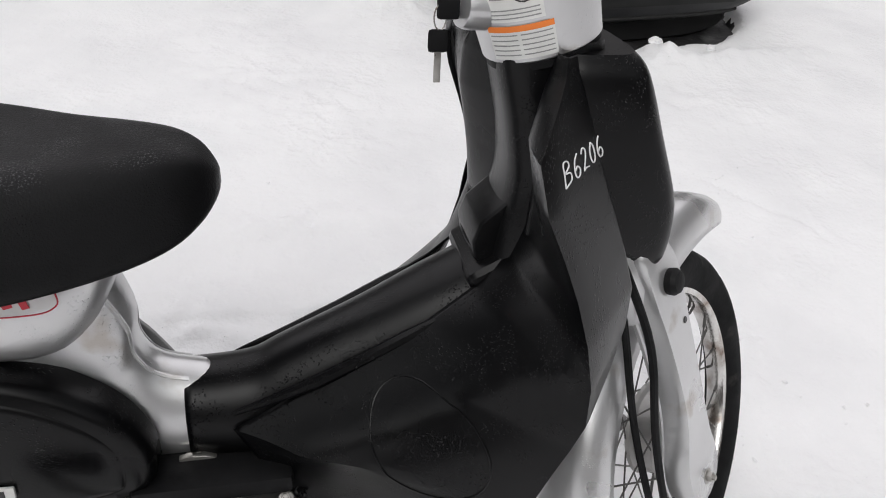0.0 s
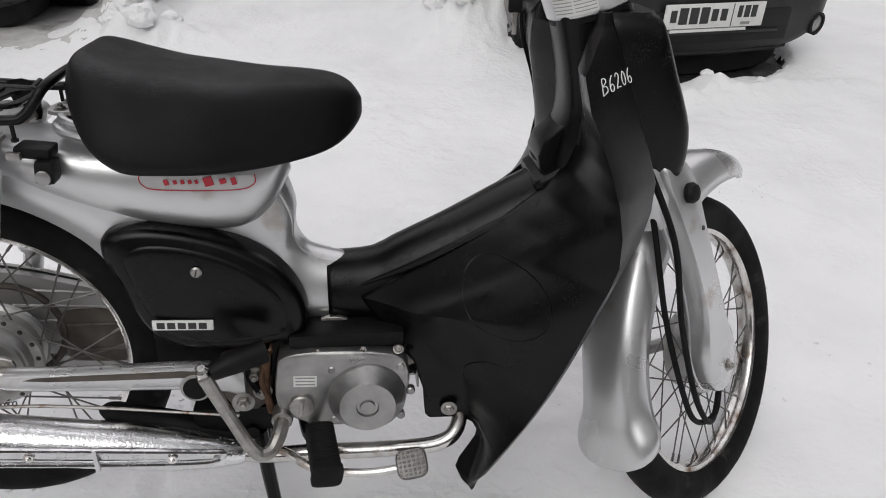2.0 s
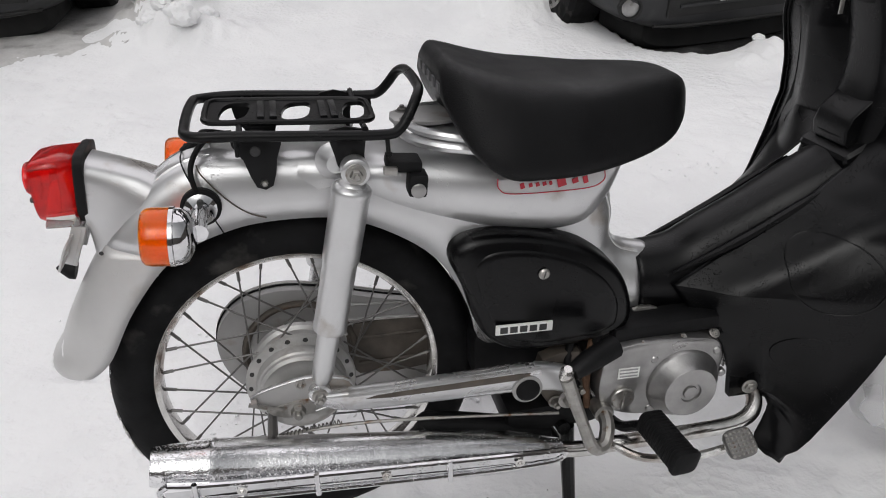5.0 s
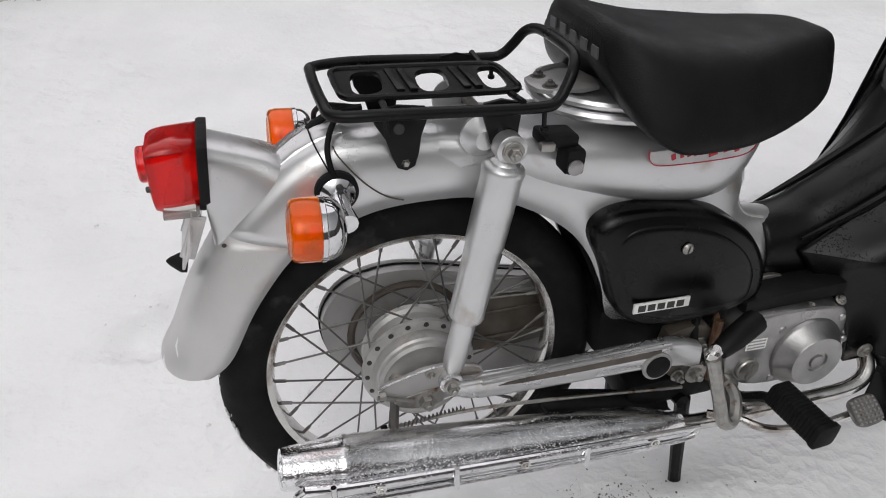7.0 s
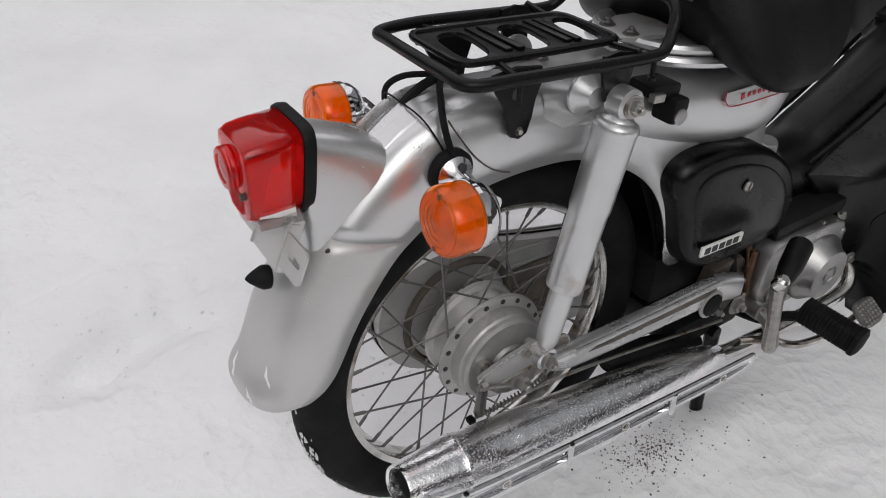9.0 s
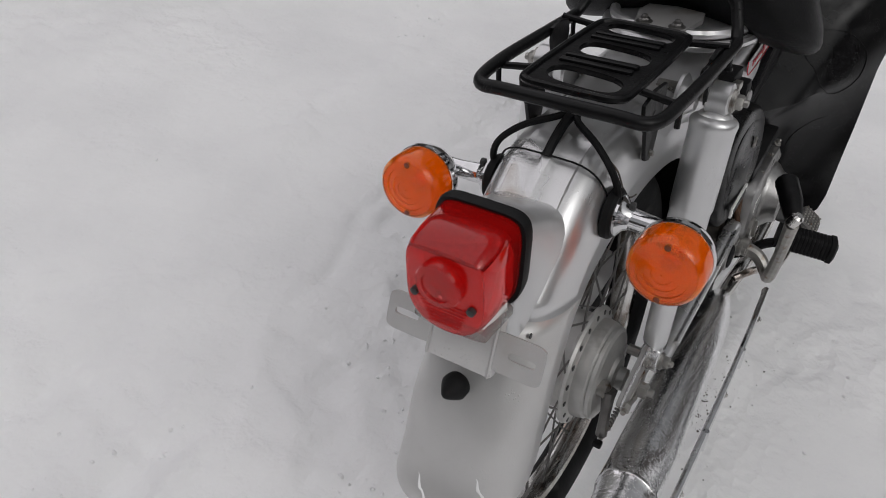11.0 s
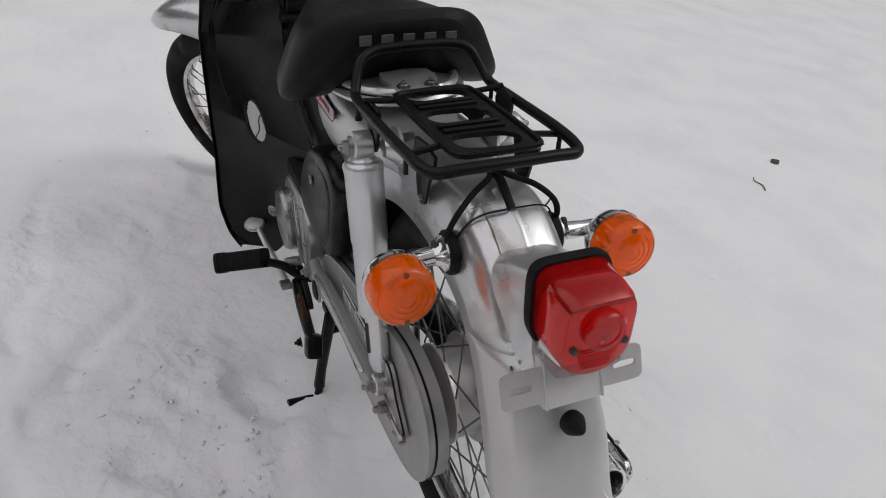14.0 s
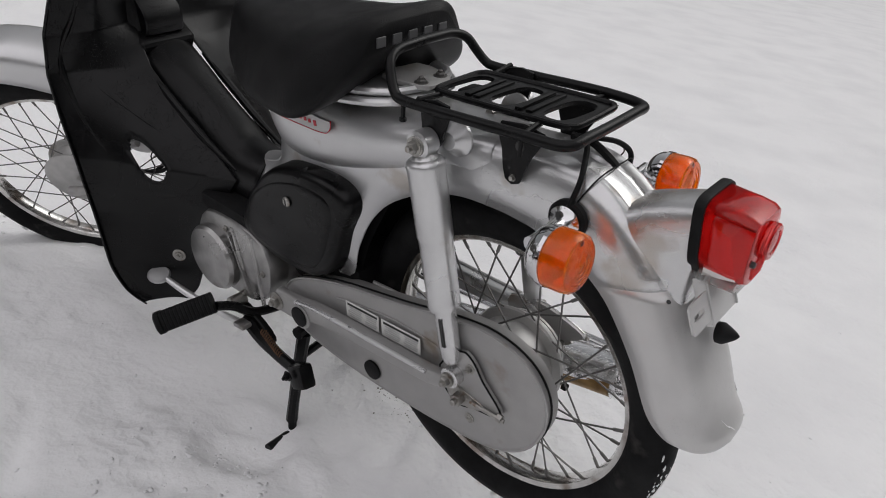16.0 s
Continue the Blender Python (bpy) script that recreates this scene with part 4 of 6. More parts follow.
# ---- leg shield ----
WING = [  # height, then points from the inner edge to the outer edge (x, y)
    (0.868, 0.936, 0.040, 0.914, 0.074, 0.918, 0.092, 0.940, 0.112),
    (0.858, 0.930, 0.045, 0.908, 0.090, 0.915, 0.112, 0.930, 0.135),
    (0.835, 0.925, 0.040, 0.903, 0.095, 0.910, 0.128, 0.936, 0.178),
    (0.790, 0.925, 0.040, 0.901, 0.100, 0.908, 0.138, 0.942, 0.212),
    (0.720, 0.930, 0.040, 0.908, 0.110, 0.917, 0.152, 0.962, 0.236),
    (0.650, 0.920, 0.045, 0.914, 0.122, 0.932, 0.172, 0.972, 0.241),
    (0.580, 0.850, 0.060, 0.888, 0.128, 0.930, 0.198, 0.956, 0.241),
    (0.500, 0.720, 0.060, 0.800, 0.128, 0.878, 0.198, 0.920, 0.239),
    (0.430, 0.600, 0.060, 0.715, 0.128, 0.832, 0.195, 0.888, 0.238),
    (0.380, 0.625, 0.075, 0.712, 0.128, 0.808, 0.190, 0.870, 0.235),
    (0.330, 0.656, 0.094, 0.718, 0.126, 0.792, 0.186, 0.851, 0.231),
    (0.280, 0.674, 0.098, 0.728, 0.130, 0.780, 0.186, 0.826, 0.230),
    (0.246, 0.684, 0.103, 0.735, 0.135, 0.774, 0.188, 0.810, 0.229),
    (0.238, 0.700, 0.110, 0.742, 0.145, 0.774, 0.190, 0.805, 0.228),
    (0.232, 0.756, 0.165, 0.768, 0.182, 0.782, 0.205, 0.800, 0.227),
    (0.198, 0.750, 0.172, 0.758, 0.184, 0.768, 0.200, 0.782, 0.222),
    (0.170, 0.740, 0.182, 0.751, 0.190, 0.758, 0.200, 0.768, 0.212),
]


WING_INNER = [  # right wing: height, then inner edge and a middle point (x, y)
    (0.868, 0.950, 0.045, 0.942, 0.062), (0.850, 0.945, 0.045, 0.935, 0.070), (0.835, 0.940, 0.045, 0.922, 0.090), (0.80, 0.935, 0.05, 0.905, 0.11), (0.76, 0.935, 0.05, 0.912, 0.115),
    (0.72, 0.935, 0.05, 0.922, 0.12), (0.68, 0.93, 0.05, 0.925, 0.125), (0.64, 0.915, 0.05, 0.920, 0.13), (0.60, 0.875, 0.055, 0.900, 0.13), (0.56, 0.82, 0.06, 0.87, 0.13), (0.52, 0.75, 0.06, 0.83, 0.13),
    (0.48, 0.685, 0.06, 0.78, 0.13), (0.43, 0.60, 0.06, 0.715, 0.128), (0.38, 0.635, 0.078, 0.735, 0.122), (0.33, 0.68, 0.098, 0.755, 0.118)]
WING_INNER += [(0.28, 0.695, 0.104, 0.768, 0.114), (0.246, 0.697, 0.106, 0.775, 0.112), (0.230, 0.699, 0.106, 0.776, 0.112), (0.222, 0.706, 0.106, 0.777, 0.112), (0.219, 0.760, 0.104, 0.782, 0.112),
               (0.205, 0.780, 0.103, 0.792, 0.118), (0.190, 0.788, 0.104, 0.797, 0.124), (0.178, 0.786, 0.106, 0.793, 0.130), (0.165, 0.772, 0.116, 0.784, 0.142), (0.150, 0.756, 0.126, 0.772, 0.155), (0.138, 0.749, 0.134, 0.764, 0.165), (0.130, 0.757, 0.160, 0.766, 0.174)]
WING_OUTER = [  # right wing: height, then the crease and the turned-in outer edge (x, y)
    (0.868, 0.945, 0.078, 0.954, 0.07), (0.850, 0.940, 0.092, 0.958, 0.075), (0.835, 0.926, 0.120, 0.963, 0.082), (0.80, 0.896, 0.172, 0.971, 0.10), (0.76, 0.900, 0.198, 0.983, 0.112), (0.72, 0.918, 0.203, 0.997, 0.123),
    (0.68, 0.933, 0.211, 1.012, 0.130), (0.64, 0.942, 0.228, 1.024, 0.137), (0.60, 0.946, 0.241, 1.018, 0.150), (0.56, 0.944, 0.247, 0.998, 0.172), (0.52, 0.938, 0.236, 0.957, 0.210), (0.48, 0.924, 0.231, 0.938, 0.215)]
WING_OUTER += [(0.43, 0.909, 0.224, 0.922, 0.209), (0.38, 0.889, 0.222, 0.902, 0.207), (0.33, 0.866, 0.220, 0.879, 0.206), (0.28, 0.840, 0.217, 0.853, 0.203), (0.24, 0.815, 0.215, 0.828, 0.202), (0.20, 0.789, 0.213, 0.801, 0.202),
               (0.175, 0.775, 0.207, 0.784, 0.200), (0.155, 0.769, 0.192, 0.773, 0.190), (0.130, 0.7675, 0.1785, 0.768, 0.180)]


def right_row(z):
    """The right wing across: from the column out to the crease, then turned forward to its edge."""
    pts = []
    for table in (WING_INNER, WING_OUTER):
        t = np.array(sorted(table))
        for c in (1, 3):
            pts.append(Vector((float(np.interp(z, t[:, 0], t[:, c])), -float(np.interp(z, t[:, 0], t[:, c + 1])), z)))
    row = smooth_path(pts[:3], 8)
    for p, q in list(zip(row, row[1:] + row[-1:]))[1:-2]:
        # a rounded ridge runs up across the wing
        side = (q - p).cross(Vector((0, 0, 1))).normalized()
        high = float(np.interp(p.x, (0.66, 0.72, 0.785, 0.85, 0.905, 0.938), (0.425, 0.450, 0.484, 0.527, 0.570, 0.605)))
        p += side * (-1 if side.y > 0 else 1) * 0.009 * math.exp(-((p.z - high) / 0.016) ** 2) * ease((p.x - 0.62) / 0.08)
    return row + [pts[2].lerp(pts[3], k / 8) for k in range(1, 9)]


def wing_row(z, s):
    """The points across one wing at a height: s is -1 for the right wing and 1 for the left one."""
    if s < 0:
        return right_row(z)
    t = np.array(sorted(WING))
    r = [float(np.interp(z, t[:, 0], t[:, c])) for c in range(1, 9)]
    if s > 0 and z < 0.246:
        f = (0.246 - z) / 0.076
        tip = max(0.0, (f - 0.6) / 0.4) ** 2
        r = [a + (b - a) * f ** 1.5 for a, b in zip((0.684, 0.103, 0.735, 0.135, 0.774, 0.188, 0.810, 0.229), (0.700, 0.130, 0.732, 0.155, 0.752, 0.185, 0.768, 0.206))]
        r[0], r[1], r[6], r[7] = r[0] + 0.006 * tip, r[1] + 0.006 * tip, r[6] - 0.008 * tip, r[7] - 0.008 * tip
    back, wide = (0.0, 1.0) if s < 0 else (-0.010 * ease((z - 0.45) / 0.2) - 0.014 * ease((z - 0.70) / 0.12), 1.06)
    drop = 0.0 if s < 0 else -0.026 * min(1.0, max(0.0, (0.30 - z) / 0.1))
    if s > 0:
        # the left wing bends further back and stands steeper
        wide = float(np.interp(z, (0.25, 0.33, 0.43, 0.50, 0.58, 0.65, 0.72, 0.79, 0.835), (1.02, 0.98, 0.94, 0.925, 0.90, 0.85, 0.79, 0.82, 0.90)))
        outer = float(np.interp(z, (0.33, 0.50, 0.65, 0.72, 0.79), (-0.004, -0.010, -0.024, -0.030, -0.024)))
        return smooth_path([(r[2 * i] + back * (0.35, 0.5, 0.7, 1)[i] + outer * (0, 0, 0.2, 1)[i], r[2 * i + 1] * (1 + (wide - 1) * (0, 0.4, 0.8, 1)[i]), z + drop) for i in range(4)], 24)


def on_wing(across, z, s, lift=0.0):
    """The place on a wing a length across from its inner edge, at a height, lifted off the rear face."""
    pts = wing_row(z, s)
    left = across
    for p, q in zip(pts, pts[1:]):
        d = (q - p).length
        if left <= d or q is pts[-1]:
            side = (q - p).normalized()
            n = side.cross(Vector((0, 0, 1))) * (1 if s < 0 else -1)
            n = n if n.x < 0 else -n
            return p + side * left + n.normalized() * lift
        left -= d


def at_x(x, z, lift=0.0016):
    """The place on the inner part of the right wing at x, near a height, lifted off its face."""
    pts = right_row(z)[:17]
    for p, q in zip(pts, pts[1:]):
        if p.x <= x <= q.x:
            n = (q - p).cross(Vector((0, 0, 1))).normalized()
            return p.lerp(q, (x - p.x) / max(q.x - p.x, 1e-6)) + (n if n.y < 0 else -n) * lift
    return pts[0] if x < pts[0].x else pts[-1]


def on_panel(f, z):
    """A place on the right wing between its crease and its edge, just off the surface."""
    pts = right_row(z)
    a, b = pts[16], pts[24]
    n = (b - a).cross(Vector((0, 0, 1))).normalized()
    return a.lerp(b, f) + (n if n.y < 0 else -n) * 0.0026


def build_leg_shield():
    tunnel = [(0.548, 0.398, 0.547, 0.479, 0.056), (0.620, 0.385, 0.618, 0.484, 0.060), (0.665, 0.39, 0.662, 0.506, 0.062), (0.756, 0.43, 0.750, 0.549, 0.064), (0.830, 0.48, 0.822, 0.588, 0.066), (0.90, 0.530, 0.885, 0.620, 0.066)]
    shield = thick(part("leg_shield", shell(tunnel, 26, 5, 0.85, 0.75), BLACK_GLOSS, bike, "glossy black plastic leg shield with rain drops"), 0.003)
    for s in (-1, 1):
        part("tunnel_ridge", tube([(0.60, s * 0.060, 0.452), (0.70, s * 0.063, 0.492), (0.80, s * 0.064, 0.545), (0.86, s * 0.062, 0.578)], [0.002, 0.008, 0.008, 0.003], 8), BLACK_GLOSS, shield)
        rings = []
        for z in (r[0] for r in blend_rows([(r[0],) for r in (WING if s > 0 else WING_INNER)], 18 if s > 0 else 6)):
            pts = wing_row(z, s)
            e, d = pts[-1], (pts[-1] - pts[-3]).normalized()
            rim = [e + d * 0.004 + Vector((-0.003, 0, 0)), e + d * 0.004 + Vector((-0.010, 0, 0))] if s > 0 else [e + d * 0.003, e + d * 0.004 + Vector((0, 0.004, 0))]
            rings.append([tuple(p) for p in pts] + [tuple(p) for p in rim])
        bm = loft(rings, closed=False, caps=False)
        if s > 0:
            c = on_wing(0.166, 0.438, s)
            reach = lambda v: math.hypot((v.co.y - c.y) / 0.013, (v.co.z - c.z) / 0.034)
            for v in bm.verts:
                q = reach(v)
                if 0.75 < q < 1.22:
                    v.co.y, v.co.z = c.y + (v.co.y - c.y) / q, c.z + (v.co.z - c.z) / q
            gone = [f for f in bm.faces if all(reach(v) < 1.001 for v in f.verts)]
            bmesh.ops.delete(bm, geom=gone, context="FACES")
        wing = thick(part("wing", bm, BLACK_GLOSS, shield), 0.003)
        part("bolt", bolt_mesh(on_wing(0.052, 0.252, s, 0.002) if s > 0 else (0.738, -0.1125, 0.242), (-0.55, 0.8, 0) if s > 0 else (-0.12, -1, 0), 0.009, 0.006, 1.5), STEEL, wing)
        # pressed ring of the air opening and the fold across the wing
        if s < 0:
            part("opening_ring", tube([at_x(0.812 + 0.060 * math.cos(t), 0.466 + 0.056 * math.sin(t)) for t in (2 * math.pi * i / 36 for i in range(36))], 0.0012, 6, 1, True), BLACK_GLOSS, wing)
            part("lower_ring", tube([at_x(0.803 + 0.044 * math.cos(t), 0.318 + 0.040 * math.sin(t)) for t in (math.pi * (0.40 + 0.85 * i / 20) for i in range(21))], [0.0004, 0.0014, 0.0014, 0.0004], 6, 1), BLACK_GLOSS, wing)
        else:
            part("opening_ring", tube([on_wing(0.118 + 0.046 * math.cos(t), 0.415 + 0.044 * math.sin(t), s, 0.0005) for t in (2 * math.pi * i / 28 for i in range(28))], 0.0013, 6, 1, True), BLACK_GLOSS, wing)
            part("fold", tube([on_wing(a, z, s, -0.003) for a, z in ((0.03, 0.445), (0.07, 0.475), (0.10, 0.51), (0.12, 0.545), (0.12, 0.575), (0.12, 0.60))], [0.001, 0.0035, 0.0045, 0.0045, 0.0035, 0.001], 8), BLACK_GLOSS, wing)
        if s > 0:
            part("fold", tube([on_wing(a, z, s, -0.002) for a, z in ((0.115, 0.835), (0.098, 0.79), (0.104, 0.74), (0.118, 0.68), (0.150, 0.60), (0.21, 0.50), (0.25, 0.43))], [0.002, 0.004, 0.005, 0.006, 0.006, 0.005, 0.002], 8), BLACK_GLOSS, wing)
        if s < 0:
            draw = [[(0, 0), (0.06, 0.5), (0.10, 1.0), (0.42, 0.98), (0.48, 0.75), (0.14, 0.56), (0.50, 0.46), (0.52, 0.15), (0.0, 0.02)], [(1.22, 0.98), (0.98, 0.75), (0.86, 0.35), (0.94, 0.05), (1.16, 0.02), (1.28, 0.25), (1.12, 0.46), (0.90, 0.34)],
                    [(1.56, 0.80), (1.72, 1.0), (1.92, 0.86), (1.86, 0.55), (1.58, 0.06), (1.72, 0.10), (2.02, 0.04)], [(2.46, 0.95), (2.28, 0.60), (2.30, 0.16), (2.48, 0.02), (2.64, 0.30), (2.62, 0.75), (2.46, 0.95)],
                    [(3.22, 0.95), (3.02, 0.70), (2.92, 0.30), (3.02, 0.02), (3.22, 0.0), (3.32, 0.22), (3.18, 0.42), (2.96, 0.28)]]
            for stroke in draw:
                pts = [on_panel(0.30 + 0.235 * u, 0.774 + 0.019 * v + 0.0015 * u) for u, v in stroke]
                part("chalk_mark", tube(pts, 0.0008, 6, 4), CHALK, wing, "white handwritten mark")
    # steering column cover
    col = blend_rows([(0.56, 0.960, 0.070, 0.072), (0.66, 0.975, 0.075, 0.070), (0.72, 0.980, 0.068, 0.064), (0.78, 0.970, 0.064, 0.058), (0.85, 0.950, 0.060, 0.054), (0.875, 0.945, 0.058, 0.054)], 4)
    part("column_cover", loft([[(cx + hx * spow(math.cos(a), 0.6), hy * spow(math.sin(a), 0.6), z) for a in (2 * math.pi * i / 36 for i in range(36))] for z, cx, hx, hy in col]), BLACK_GLOSS, shield)
    lid_line = [(0.880, 0.628), (0.876, 0.650), (0.884, 0.673), (0.916, 0.702), (0.955, 0.716), (0.955, 0.62), (0.905, 0.612)]
    part("lid", merge(hull_plate(lid_line, 0.0, 0.040, 0.005, 1), hull_plate(lid_line, 0.0, -0.040, 0.005, 1)), BLACK_GLOSS, shield)
    part("lid_base", box((0.912, 0, 0.606), (0.074, 0.118, 0.058), 0.014, (0, -28, 0), 3), BLACK_GLOSS, shield)
    part("lid_seam", tube([(0.880, 0.036, 0.640), (0.877, 0, 0.639), (0.880, -0.036, 0.640)], 0.0014, 8), BLACK_MATT, shield)
    # front centre cover
    fr = blend_rows([(0.622, 1.060, 0.030, 0.060), (0.645, 1.052, 0.054, 0.076), (0.70, 1.044, 0.060, 0.082), (0.78, 1.016, 0.058, 0.080), (0.845, 0.996, 0.052, 0.074), (0.866, 0.990, 0.040, 0.062)], 4)
    part("front_cover", loft([[(cx + hx * spow(math.cos(a), 0.42), hy * spow(math.sin(a), 0.5), z - 0.30 * (cx - 1.05 + hx * spow(math.cos(a), 0.42)) * ease((0.70 - z) / 0.06)) for a in (2 * math.pi * i / 44 for i in range(44))] for z, cx, hx, hy in fr]), BLACK_GLOSS, shield, "", 25)
    for s in (-1, 1):
        part("cover_ridge", tube([(1.066, s * 0.066, 0.655), (1.056, s * 0.072, 0.72), (1.036, s * 0.070, 0.79), (1.018, s * 0.064, 0.845)], [0.004, 0.007, 0.007, 0.004], 8), BLACK_GLOSS, shield)
        part("column_ridge", tube([(0.955, s * 0.062, 0.855), (0.948, s * 0.066, 0.80), (0.938, s * 0.072, 0.74), (0.925, s * 0.080, 0.68)], [0.004, 0.008, 0.008, 0.003], 8), BLACK_GLOSS, shield)
    return shield


shield = build_leg_shield()

# ---- engine ----
eng = part("engine", merge(box((0.560, 0.0, 0.300), (0.200, 0.170, 0.130), 0.014), box((0.70, 0, 0.315), (0.13, 0.10, 0.10), 0.01)), ALLOY, bike, "small horizontal engine of cast aluminium")
part("right_cover", hull_plate([(0.464, 0.335), (0.478, 0.364), (0.55, 0.370), (0.64, 0.361), (0.668, 0.340), (0.670, 0.290), (0.640, 0.240), (0.575, 0.226), (0.505, 0.236), (0.462, 0.270)], -0.07, -0.122, 0.008, 3), ALLOY, eng)
clutch = part("clutch_cover", lathe([(0.064, 0.0), (0.062, 0.010), (0.060, 0.014), (0.048, 0.026), (0.0455, 0.034), (0.044, 0.036), (0.018, 0.0365), (0.0165, 0.033), (0.012, 0.033), (0.011, 0.0365), (0.006, 0.037)], (0.604, -0.115, 0.282), (0, -1, 0), 48), ALLOY, eng)
for a in (40, 140, 220, 320, 0):
    part("case_screw", lathe([(0.007, 0.0), (0.007, 0.010), (0.005, 0.012)], (0.604 + 0.070 * math.cos(radians(a)), -0.112, 0.288 + 0.074 * math.sin(radians(a))), (0, -1, 0), 8), ALLOY, eng)
cap = part("oil_cap", lathe([(0.020, 0.0), (0.020, 0.008), (0.018, 0.010)], (0.500, -0.119, 0.272), (0, -1, 0), 20), STEEL, eng)
part("cap_ridge", box((0.500, -0.131, 0.272), (0.006, 0.006, 0.030), 0.001, (0, 10, 0)), STEEL, cap)
lab = part("sticker", box((0.508, -0.1228, 0.318), (0.036, 0.001, 0.020), 0.0003, (0, 3, 0), 1), WHITE, eng, "small white sticker with unreadable print")
for i in range(3):
    part("print", box((0.508, -0.1236, 0.3245 - 0.006 * i), (0.030, 0.0006, 0.0025), 0.0001, (0, 3, 0), 1), PRINT, lab)
part("case_top", box((0.575, -0.055, 0.380), (0.18, 0.11, 0.026), 0.009), BLACK_MATT, eng)
for x in (0.53, 0.60, 0.655):
    part("case_bolt", bolt_mesh((x, -0.112, 0.362), (0, -0.5, 0.8), 0.006, 0.006), STEEL, eng)
# left covers
part("left_cover", hull_plate([(0.452, 0.330), (0.480, 0.372), (0.56, 0.385), (0.64, 0.372), (0.672, 0.320), (0.668, 0.262), (0.625, 0.226), (0.555, 0.222), (0.50, 0.232), (0.460, 0.268)], 0.07, 0.112, 0.010, 3), ALLOY, eng)
part("magneto_cover", lathe([(0.066, 0.0), (0.066, 0.020), (0.061, 0.027), (0.045, 0.030), (0.012, 0.031)], (0.608, 0.106, 0.288), (0, 1, 0), 40), ALLOY, eng)
for x, z in ((0.573, 0.362), (0.655, 0.30), (0.53, 0.24), (0.47, 0.31)):
    part("case_bolt", bolt_mesh((x, 0.110, z), (0, 1, 0), 0.006, 0.006), STEEL, eng)
part("rib", box((0.535, 0.115, 0.300), (0.006, 0.008, 0.13), 0.002, (0, 25, 0)), ALLOY, eng)
for s in (-1, 1):
    part("mount_bolt", bolt_mesh((0.556, s * 0.070, 0.376), (0, s, 0), 0.0085, 0.010), STEEL, eng)
    part("mount_plate", hull_plate([(0.535, 0.395), (0.565, 0.398), (0.585, 0.385), (0.57, 0.368), (0.54, 0.368)], s * 0.058, s * 0.066, 0.002, 2), STEEL, eng)

part("left_case_top", box((0.575, 0.055, 0.388), (0.17, 0.10, 0.030), 0.010), BLACK_MATT, eng)
for x0, x1 in ((0.555, 0.520), (0.500, 0.478)):
    part("rib", tube([(x0, 0.111, 0.372), (0.5 * (x0 + x1) - 0.004, 0.113, 0.30), (x1, 0.111, 0.236)], 0.0042, 8), ALLOY, eng)
part("carburettor_hose", tube([(0.52, -0.03, 0.40), (0.49, -0.075, 0.392), (0.462, -0.085, 0.36), (0.455, -0.08, 0.31)], 0.007, 8), BLACK_MATT, eng)
part("hose", tube([(0.43, -0.075, 0.37), (0.415, -0.095, 0.335), (0.43, -0.10, 0.295), (0.455, -0.098, 0.262)], 0.0065, 8), BLACK_MATT, eng, "black breather hose")
part("hose", tube([(0.475, -0.06, 0.385), (0.452, -0.092, 0.352), (0.44, -0.108, 0.318), (0.446, -0.11, 0.285)], 0.0048, 8), RUST, eng)
part("pivot_plate", hull_plate([(0.375, 0.345), (0.435, 0.352), (0.452, 0.318), (0.446, 0.262), (0.405, 0.246), (0.372, 0.285)], -0.070, -0.094, 0.004, 2), GRIME, eng, "greasy frame plate behind the engine")
for x, z, q in ((0.428, 0.318, 0.009), (0.438, 0.285, 0.011), (0.398, 0.262, 0.008)):
    part("plate_nut", bolt_mesh((x, -0.095, z), (0, -1, 0), q, 0.011, 1.4), STEEL, eng)
part("clamp", box((0.556, -0.078, 0.378), (0.034, 0.012, 0.014), 0.003, (0, -10, 0)), STEEL, eng)
for x, z in ((0.672, 0.352), (0.678, 0.31), (0.668, 0.27)):
    part("fin_bolt", bolt_mesh((x, -0.09, z), (0.4, -1, 0), 0.006, 0.008), BLACK_PAINT, eng)
for i in range(6):
    part("cooling_fin", box((0.690 + 0.012 * i, -0.0, 0.318), (0.004, 0.135, 0.125), 0.0015), ALLOY, eng)

# ---- exhaust ----
pipe = [(0.735, -0.02, 0.255), (0.758, -0.07, 0.232), (0.752, -0.115, 0.205), (0.715, -0.130, 0.185), (0.62, -0.131, 0.182), (0.52, -0.128, 0.182), (0.44, -0.120, 0.176), (0.395, -0.117, 0.181)]
ex = part("exhaust", tube(pipe, 0.0135, 14), CHROME_OLD, bike, "chromed exhaust pipe and long silencer with wet patches")
rear_end, front_end = Vector((-0.212, -0.1415, 0.300)), Vector((0.400, -0.117, 0.180))
d = (front_end - rear_end)
L = d.length
sil = part("silencer", lathe([(0.0215, 0.016), (0.023, 0.002), (0.0265, 0.0), (0.028, 0.004), (0.0355, 0.070), (0.0365, 0.078), (0.0380, 0.080), (0.0380, 0.086), (0.0368, 0.088), (0.0375, 0.15), (0.0374, 0.30), (0.0372, 0.44), (0.0350, 0.52), (0.028, 0.575), (0.018, L), (0.014, L + 0.004)], rear_end, d, 48, caps=False), CHROME_WET, ex, "chrome silencer beaded with melt water")
part("outlet", lathe([(0.0213, 0.014), (0.021, 0.05), (0.002, 0.055)], rear_end, d, 28, caps=False), INK, sil)
rust = [[rear_end + d.normalized() * h + (0.0382 - 0.0003 * abs(j - 5)) * Vector((0.0, math.cos(radians(-85 + 11.5 * j)), math.sin(radians(-85 + 11.5 * j)))) for j in range(10)] for h in (0.09, 0.14, 0.19, 0.24, 0.29)]
